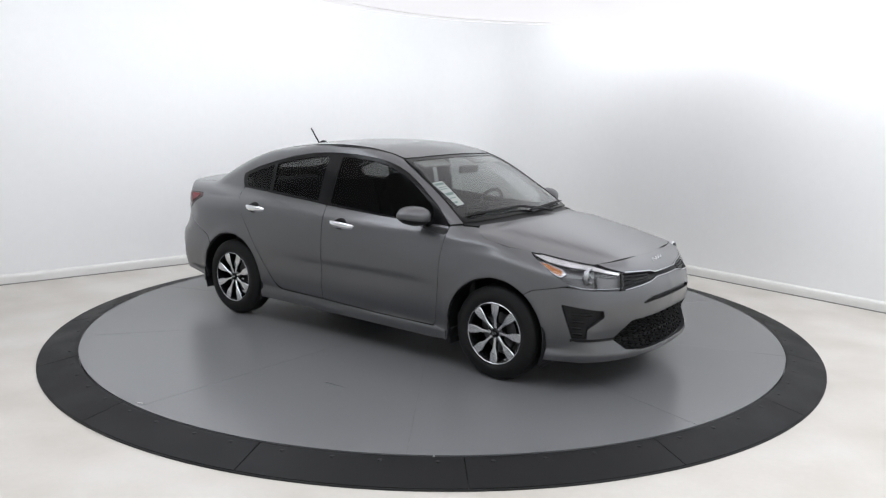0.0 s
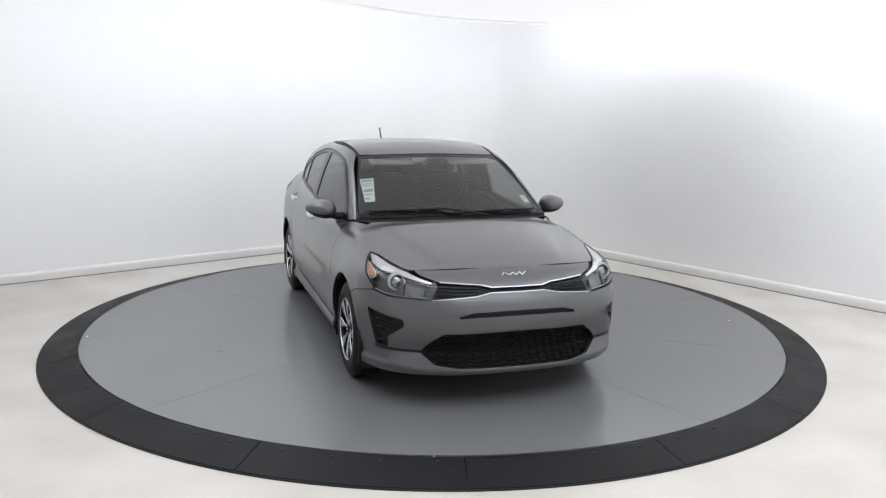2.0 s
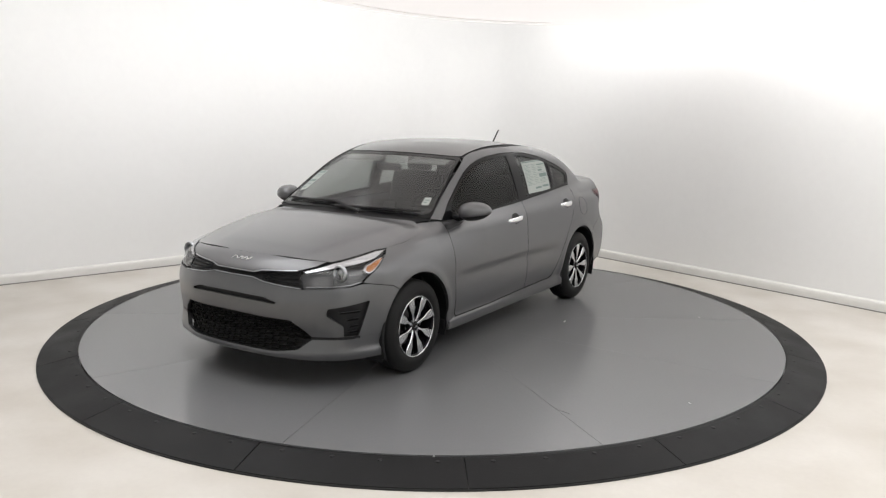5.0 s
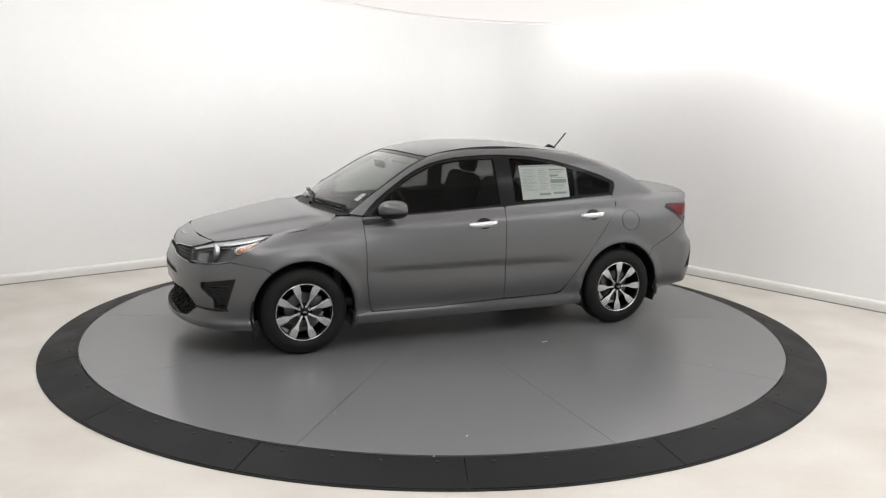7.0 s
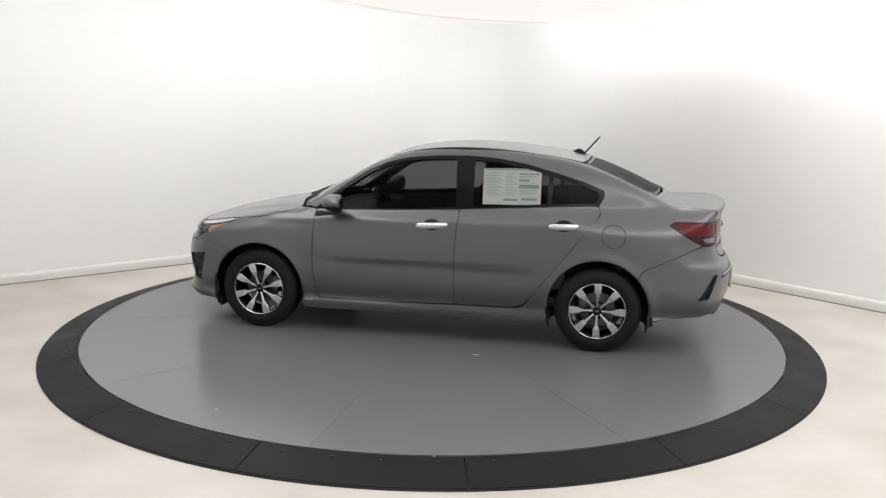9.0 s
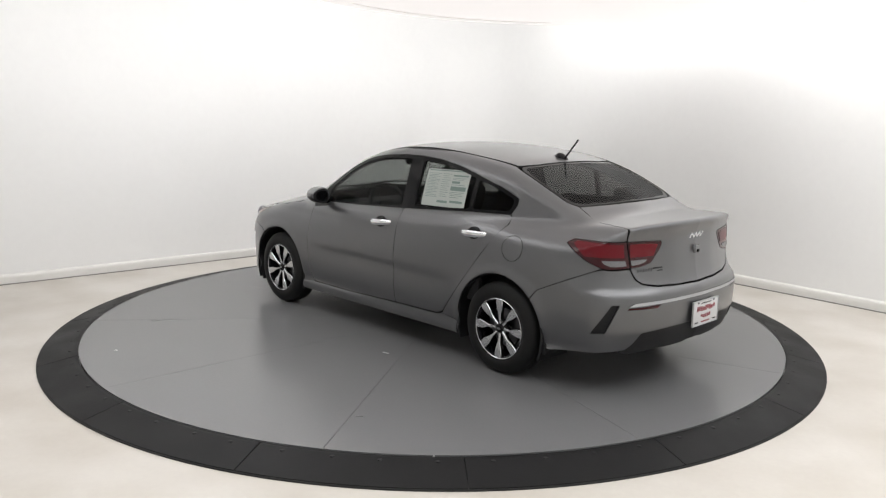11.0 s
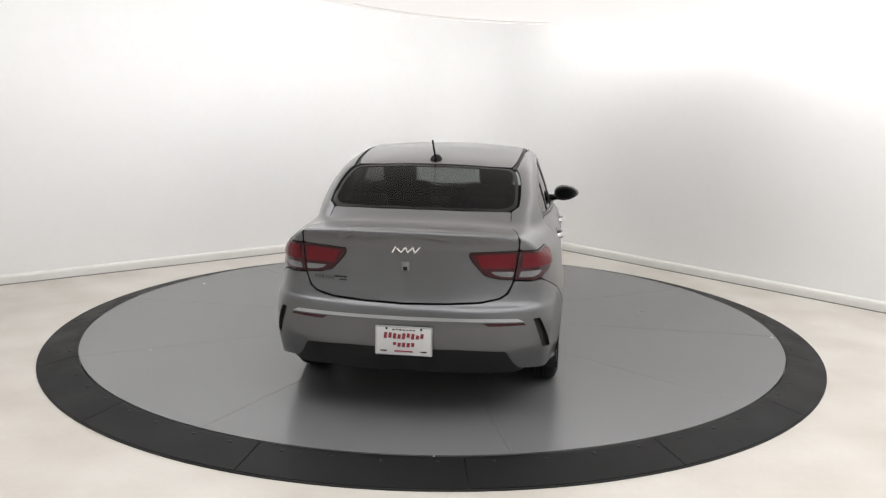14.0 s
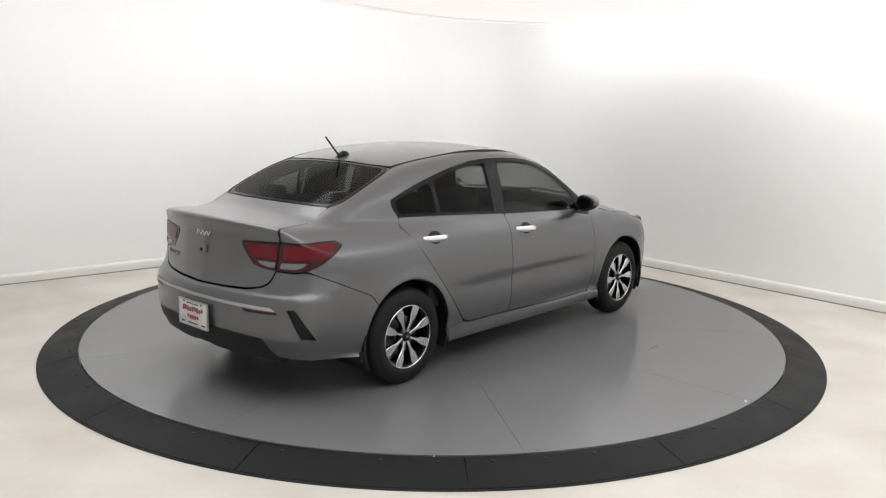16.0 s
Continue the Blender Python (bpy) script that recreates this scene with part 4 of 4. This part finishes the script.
# wheels
def wheel(x, s_, twist):
    """An alloy wheel with eight machined spokes; s_ is its side."""
    def put(bm):
        bmesh.ops.transform(bm, matrix=Matrix.Translation((x, .850 * s_, .308)) @ Matrix.Diagonal((1, s_, 1, 1)), verts=bm.verts)
        return bm
    bm = bmesh.new()
    lathe(bm, [(.201, -.012), (.194, -.006), (.186, -.012), (.180, -.05), (.178, -.16), (.20, -.175)], 56)
    hub = part("wheel", put(bm), GLOSS_BLACK, car, "alloy wheel with eight bright machined spokes and black pockets")
    bm = bmesh.new()
    lathe(bm, [(.2025, -.010), (.2015, -.003), (.199, -.001), (.1965, -.003), (.195, -.010)], 64)
    part("rim_edge", put(bm), ALLOY, hub, "bright rim edge")
    bm = bmesh.new()
    prof = [(.198, -.03), (.203, -.010), (.212, -.004), (.225, .001), (.245, .002), (.262, -.002), (.278, -.009), (.292, -.016), (.301, -.026), (.306, -.040)]
    for g0 in (.062, .088, .114, .140):
        prof += [(.3075, -g0 + .006), (.3075, -g0 + .003), (.300, -g0 + .002), (.300, -g0 - .002), (.3075, -g0 - .003)]
    prof += [(.306, -.158), (.300, -.172), (.28, -.186), (.24, -.190), (.198, -.175)]
    lathe(bm, prof, 72)
    part("tyre", put(bm), RUBBER, hub, "black road tyre", smooth=38)
    for k in range(8):
        a = radians(twist + 45 * k)
        bm = bmesh.new()
        rows = []
        for r, w, y in ((.028, .0105, -.020), (.055, .0085, -.017), (.085, .0095, -.013), (.105, .0120, -.011), (.128, .0215, -.008), (.140, .0245, -.007), (.160, .0270, -.007), (.178, .0290, -.006), (.1945, .0265, -.006)):
            ring = []
            for u, d in ((-w, y - .004), (-w + .003, y), (w - .003, y), (w, y - .004), (w * .8, y - .034), (-w * .8, y - .034)):
                c, s2 = math.cos(a), math.sin(a)
                ring.append(bm.verts.new((r * c - u * s2, d, r * s2 + u * c)))
            rows.append(ring)
        for p, q in zip(rows, rows[1:]):
            for j in range(6):
                f = bm.faces.new((p[j], p[(j + 1) % 6], q[(j + 1) % 6], q[j]))
                f.material_index = 0 if j in (0, 1, 2) else 1
        bm.faces.new(rows[0])
        bm.faces.new(rows[-1][::-1])
        part("spoke", put(bm), [ALLOY, GLOSS_BLACK], hub, smooth=20)
    bm = bmesh.new()
    lathe(bm, [(.0005, -.010), (.022, -.011), (.029, -.014), (.033, -.022), (.060, -.028), (.062, -.05)], 32)
    part("hub_cap", put(bm), GLOSS_BLACK, hub, "black hub cap")
    bm = bmesh.new()
    for u in (-.010, 0, .010):
        add_box(bm, (u, -.0095, 0), (.004, .003, .012), rot=Matrix.Rotation(.4, 4, "Y"))
    part("hub_badge", put(bm), SATIN, hub, smooth=0)
    for k in range(4):
        a = radians(twist + 22.5 + 90 * k)
        bm = bmesh.new()
        lathe(bm, [(.0005, -.018), (.006, -.018), (.0085, -.022), (.0085, -.045)], 6)
        bmesh.ops.translate(bm, verts=bm.verts, vec=(.048 * math.cos(a), 0, .048 * math.sin(a)))
        part("wheel_nut", put(bm), STEEL, hub)
    bm = bmesh.new()
    lathe(bm, [(.055, -.075), (.085, -.078), (.124, -.078), (.126, -.082), (.126, -.10), (.085, -.10)], 48)
    part("brake_disc", put(bm), STEEL, hub, "grey brake disc")
    bm = bmesh.new()
    add_box(bm, (-.105 if x > 0 else .105, -.085, .03), (.06, .05, .13), .012)
    part("brake_caliper", put(bm), STEEL, hub)
    return hub


wheel(1.29, 1, 27.5)
wheel(-1.29, 1, 0)
wheel(1.29, -1, 0)
wheel(-1.29, -1, 22.5)
for x in (1.29, -1.29):
    for s_ in PAIR:
        bm = bmesh.new()
        rows = []
        for i in range(25):
            a = radians(-22 + 224 * i / 24)
            rows.append([bm.verts.new((x + r * math.cos(a), y * s_, .31 + r * math.sin(a))) for r, y in ((.358, .850), (.372, .846), (.374, .56), (.30, .54), (.0, .535))])
        for p, q in zip(rows, rows[1:]):
            for k in range(4):
                bm.faces.new((p[k], p[k + 1], q[k + 1], q[k]))
        bmesh.ops.remove_doubles(bm, verts=bm.verts, dist=1e-4)
        part("wheel_arch_liner", bm, BLACK, car, "black wheel arch liner")
for s_ in PAIR:
    bm = bmesh.new()
    add_box(bm, (-1.665, .775 * s_, .255), (.03, .13, .075), .01)
    part("mud_flap", bm, BLACK, car)
    bm = bmesh.new()
    add_box(bm, (1.625, .74 * s_, .175), (.02, .16, .06), .008)
    part("air_deflector", bm, BLACK, car)
    bm = bmesh.new()
    add_box(bm, (.93, .77 * s_, .24), (.02, .12, .07), .008)
    part("mud_flap", bm, BLACK, car)
bm = bmesh.new()
add_box(bm, (0, 0, .235), (1.80, 1.56, .06), .02)
add_box(bm, (1.45, 0, .235), (1.0, 1.0, .06), .02)
add_box(bm, (-1.42, 0, .255), (1.0, 1.0, .07), .02)
add_box(bm, (1.78, 0, .235), (.34, 1.0, .05), .02)
add_box(bm, (-1.90, 0, .31), (.45, .9, .08), .02)
part("underbody", bm, BLACK, car, "dark underbody tray")
bm = bmesh.new()
lathe(bm, [(.0005, -.12), (.08, -.12), (.085, -.10), (.085, .30), (.07, .32), (.0005, .32)], 24, "Y")
bmesh.ops.translate(bm, verts=bm.verts, vec=(-1.94, -.34, .29))
part("silencer", bm, BLACK, car)

# mirrors, handles, wipers, aerial
for s_ in PAIR:
    def blob(rx, ry, rz, cut, low=-2., high=2., n=20, m=28, p=2.6):
        bm = bmesh.new()
        rows = []
        for i in range(n + 1):
            el = -math.pi / 2 + math.pi * i / n
            row = []
            for k in range(m):
                az = 2 * math.pi * k / m
                d = [math.cos(el) * math.cos(az), math.cos(el) * math.sin(az), math.sin(el)]
                size = sum(abs(v) ** p for v in d) ** (-1 / p)
                v = [d[0] * size * rx, d[1] * size * ry, min(max(d[2] * size, low), high) * rz]
                v[0] = max(v[0], cut)
                v[0] *= 1 - .35 * max(v[1] / ry, 0) ** 2
                v[2] *= 1.08 - .42 * ((v[1] / ry + 1) / 2) ** 2
                row.append(bm.verts.new((.650 + v[0] - .25 * v[1], (.893 + v[1]) * s_, 1.004 + v[2] + .06 * v[1])))
            rows.append(row)
        for a, b in zip(rows, rows[1:]):
            for k in range(m):
                bm.faces.new((a[k], a[(k + 1) % m], b[(k + 1) % m], b[k]))
        bmesh.ops.remove_doubles(bm, verts=bm.verts, dist=1e-4)
        return bm
    mirror = part("side_mirror", blob(.100, .100, .064, -.055, p=2.3), BLACK, car, "grey door mirror with a black lower shell", smooth=45)
    part("mirror_cap", blob(.106, .105, .069, -.050, low=-.42, p=2.3), PAINT, mirror, "painted mirror cap", smooth=45)
    part("mirror_glass", blob(.088, .086, .053, -.058, p=2.3), GLOSS_BLACK, mirror, "dark mirror glass", smooth=45)
    bm = bmesh.new()
    add_tube(bm, [(.69, .74 * s_, .955), (.685, .79 * s_, .958), (.672, .84 * s_, .965)], [.03, .026, .022], 12)
    part("mirror_arm", bm, GLOSS_BLACK, mirror)
    for x0, x1, z0, z1 in ((.055, -.187, .862, .876), (-.911, -1.137, .898, .906)):
        n = 14
        bm = bmesh.new()
        rows = []
        for i in range(n + 1):
            f = i / n
            x, z = x0 + (x1 - x0) * f, z0 + (z1 - z0) * f
            out = .034 * min(1, 3.2 * min(f, 1 - f)) ** .6 - .004
            high = .0165 + .005 * min(1, 4 * min(f, 1 - f)) if f < .78 else .0185
            if i in (0, n):
                high *= .6
            p, _ = laid(SIDE, [(x, .8, z)])
            y = float(p[0][1])
            rows.append([bm.verts.new((x, (y + out + dy) * s_, z + dz)) for dy, dz in ((-.012, -high * .7), (-.002, -high), (.005, -high * .5), (.006, .1 * high), (.003, high * .8), (-.004, high), (-.012, high * .7))])
        for a, b in zip(rows, rows[1:]):
            for k in range(7):
                bm.faces.new((a[k], a[(k + 1) % 7], b[(k + 1) % 7], b[k]))
        bm.faces.new(rows[0])
        bm.faces.new(rows[-1][::-1])
        handle = part("door_handle", bm, CHROME, car, "chrome door handle", smooth=50)
        xm, zm = (x0 + x1) / 2 - .005, (z0 + z1) / 2
        # shade in the handle's recess, put on the paint as a black oval
        oval = [(xm + .062 * math.cos(2 * math.pi * i / 20), .83, zm + .004 + .040 * math.sin(2 * math.pi * i / 20)) for i in range(20)]
        panel("handle_cup_shade", SIDE, oval, [GLOSS_BLACK, INNER], handle, gap=0, sink=-.0015, thick=.004, ease=.01, sides=(s_,), label="raised black oval standing in for the shaded handle recess")
for pts in ([(1.085, .20, 1), (1.0, -.10, 1), (.985, -.30, 1), (.915, -.62, 1)], [(1.05, -.05, 1), (1.03, .15, 1), (.99, .38, 1), (.935, .60, 1)]):
    p, _ = laid(TOP, pts, .016)
    bm = bmesh.new()
    add_tube(bm, p, [.011, .008, .007, .005], 8)
    wiper = part("wiper", bm, BLACK, car, "black windscreen wiper")
    p, _ = laid(TOP, [(a[0] - .012, a[1], a[2]) for a in pts[1:]], .007)
    bm = bmesh.new()
    add_tube(bm, p, .006, 6)
    part("wiper_blade", bm, RUBBER, wiper)
bm = bmesh.new()
rows = []
for i in range(9):
    f = i / 8
    h = .034 * math.sin(math.pi * min(f * 1.1 + .05, 1)) + .004
    w = .040 * math.sin(math.pi * (f * .9 + .08)) + .002
    rows.append([bm.verts.new((-1.035 - .125 * f, w * math.cos(math.pi * k / 8), float(roof_mid(-1.035 - .125 * f)) - .004 + h * math.sin(math.pi * k / 8))) for k in range(9)])
for a, b in zip(rows, rows[1:]):
    for k in range(8):
        bm.faces.new((a[k], a[k + 1], b[k + 1], b[k]))
bm.faces.new(rows[0])
bm.faces.new(rows[-1][::-1])
aerial = part("aerial", bm, GLOSS_BLACK, car, "short black roof aerial", smooth=60)
bm = bmesh.new()
add_tube(bm, [(-1.125, 0, 1.385), (-1.15, 0, 1.412), (-1.235, .005, 1.512)], [.008, .0065, .006], 8)
part("aerial_rod", bm, BLACK, aerial)

# stickers on the glass
def strips(name, way, outline, parent, sink, bars, s_=1):
    """A sticker with printed bars: outline as top-left, top-right, bottom-right, bottom-left; bars in fractions of it."""
    tl, tr, br, bl = (np.array(p, float) for p in outline)
    ob, = panel(name, way, [tl, tr, br, bl], [PAPER, PAPER], parent, gap=0, sink=sink, thick=.0008, ease=.004, label="white paper window sticker with grey print")

    def at(u, v):
        return tuple((tl * (1 - u) + tr * u) * (1 - v) + (bl * (1 - u) + br * u) * v)
    for u0, v0, u1, v1 in bars:
        panel("print_bar", way, [at(u0, v0), at(u1, v0), at(u1, v1), at(u0, v1)], [PRINT, PRINT], ob, gap=0, sink=sink - .0012, thick=.0008, ease=.001, cell=.2)


strips("window_sticker", SLANT, [(-.425, .67, 1.284), (-.846, .66, 1.292), (-.852, .757, 1.040), (-.432, .766, 1.034)], car, .0075,
       [(.03, .02, .95, .05), (.62, .14, .96, .18), (.62, .31, .8, .37), (.62, .45, .96, .56), (.36, .84, .60, .90), (.66, .82, .94, .88)]
       + [(.05, .12 + .042 * k, .05 + (.29, .22, .26, .18, .27)[k % 5], .130 + .042 * k) for k in range(16)]
       + [(.38, .12 + .055 * k, .38 + (.20, .14, .18)[k % 3], .131 + .055 * k) for k in range(12)]
       + [(.62, v, .62 + w, v + .012) for v, w in ((.22, .30), (.26, .24), (.40, .30), (.60, .32), (.64, .26), (.68, .30), (.73, .22))])
strips("screen_sticker", TOP, [(.583, -.598, 1.2), (.60, -.502, 1.2), (.826, -.543, 1.07), (.815, -.612, 1.07)], car, .004,
       [(.1, .05, .9, .14), (.1, .22, .9, .25), (.1, .30, .8, .33), (.1, .48, .9, .58), (.1, .68, .8, .71), (.1, .84, .5, .9)])
strips("screen_sticker", TOP, [(.79, .557, 1.1), (.775, .605, 1.1), (.845, .620, 1.05), (.86, .570, 1.05)], car, .004, [(.15, .3, .85, .4), (.15, .6, .6, .7)])

# inside the car
bm = bmesh.new()
add_box(bm, (-.15, 0, .33), (2.4, 1.46, .06), .01)
add_box(bm, (1.02, 0, .58), (.05, 1.42, .56), .01)
add_box(bm, (-1.42, 0, .62), (.05, 1.36, .60), .01)
add_box(bm, (-1.55, 0, 1.035), (.50, 1.06, .02), .008)
part("cabin_floor", bm, DASH, car, "dark cabin floor and bulkheads")
for s_ in PAIR:
    bm = bmesh.new()
    add_box(bm, (-.1, .765 * s_, .68), (1.9, .05, .50), .02)
    part("door_trim", bm, DASH, car, "dark door trim")


def seat(y):
    bm = bmesh.new()
    add_box(bm, (-.02, y, .52), (.52, .50, .16), .05, segments=3)
    base = part("seat", bm, SEAT, car, "black cloth front seat")
    bm = bmesh.new()
    add_box(bm, (-.36, y, .86), (.15, .48, .62), .06, rot=Matrix.Rotation(radians(-16), 4, "Y"), segments=3)
    part("backrest", bm, SEAT, base)
    bm = bmesh.new()
    add_box(bm, (-.475, y, 1.245), (.09, .25, .17), .04, rot=Matrix.Rotation(radians(-10), 4, "Y"), segments=3)
    part("headrest", bm, SEAT, base)
    for d in (-.05, .05):
        bm = bmesh.new()
        add_tube(bm, [(-.44, y + d, 1.10), (-.465, y + d, 1.20)], .007, 8)
        part("headrest_post", bm, STEEL, base)


seat(.36)
seat(-.36)
bm = bmesh.new()
add_box(bm, (-.98, 0, .52), (.50, 1.30, .18), .05, segments=3)
bench = part("rear_seat", bm, SEAT, car, "black cloth rear bench")
bm = bmesh.new()
add_box(bm, (-1.28, 0, .80), (.15, 1.28, .56), .06, rot=Matrix.Rotation(radians(-22), 4, "Y"), segments=3)
part("backrest", bm, SEAT, bench)
for y in (-.38, .38):
    bm = bmesh.new()
    add_box(bm, (-1.40, y, 1.11), (.09, .24, .13), .035, segments=3)
    part("headrest", bm, SEAT, bench)
bm = bmesh.new()
rows = []
for y in np.linspace(-.70, .70, 15):
    bulge = .035 * math.exp(-((y - .36) / .2) ** 2)
    rows.append([bm.verts.new((x, y, z)) for x, z in ((1.02, .90), (.80, .915 + bulge * .3), (.62, .915 + bulge), (.52, .89 + bulge), (.48, .80), (.52, .62), (1.02, .60))])
for a, b in zip(rows, rows[1:]):
    for k in range(6):
        bm.faces.new((a[k], a[k + 1], b[k + 1], b[k]))
dash = part("dashboard", bm, DASH, car, "dark plastic dashboard", smooth=50)
bm = bmesh.new()
add_box(bm, (.53, 0, .945), (.03, .22, .12), .01, rot=Matrix.Rotation(radians(-10), 4, "Y"))
part("centre_display", bm, GLOSS_BLACK, dash)
bm = bmesh.new()
ring = []
for i in range(36):
    a = 2 * math.pi * i / 36
    ring.append((0, .185 * math.cos(a), .185 * math.sin(a)))
add_tube(bm, ring + ring[:2], .015, 10)
add_box(bm, (.02, 0, 0), (.05, .13, .11), .02)
add_box(bm, (.01, 0, 0), (.02, .35, .035), .008)
add_box(bm, (.01, 0, -.09), (.02, .035, .17), .008)
bmesh.ops.transform(bm, matrix=Matrix.Translation((.40, .36, .91)) @ Matrix.Rotation(radians(22), 4, "Y"), verts=bm.verts)
part("steering_wheel", bm, DASH, car, "black steering wheel")
bm = bmesh.new()
add_box(bm, (.47, 0, 1.262), (.03, .23, .06), .014, rot=Matrix.Rotation(radians(10), 4, "Y"))
part("rear_view_mirror", bm, BLACK, car)
for y in (-.31, .31):
    bm = bmesh.new()
    add_box(bm, (.36, y, 1.318), (.13, .34, .014), .006, rot=Matrix.Rotation(radians(20), 4, "Y"))
    part("sun_visor", bm, LINER, car, "light grey sun visor")
panel("head_lining", TOP, both([(.25, 0, 1.3), (.22, .48, 1.3), (-.3, .53, 1.3), (-1.05, .48, 1.3), (-1.12, 0, 1.3)]), [LINER, LINER], car, sink=.035, thick=.004, label="light grey head lining")


# ---- what moves ----
def motions():
    """The turntable turns steadily and carries the car."""
    rows_table, rows_car = [], []
    for i in range(33):
        t = i / 2
        a = -37.409 - 17.19689 * t
        c, s_ = math.cos(radians(a)), math.sin(radians(a))
        rows_table.append((t, pose(0, 0, 0, 0, 0, a)))
        rows_car.append((t, pose(-.043 * c + .1587 * s_, -.043 * s_ - .1587 * c, 0, 0, 0, a)))
    walk(table, rows_table)
    walk(car, rows_car)


motions()
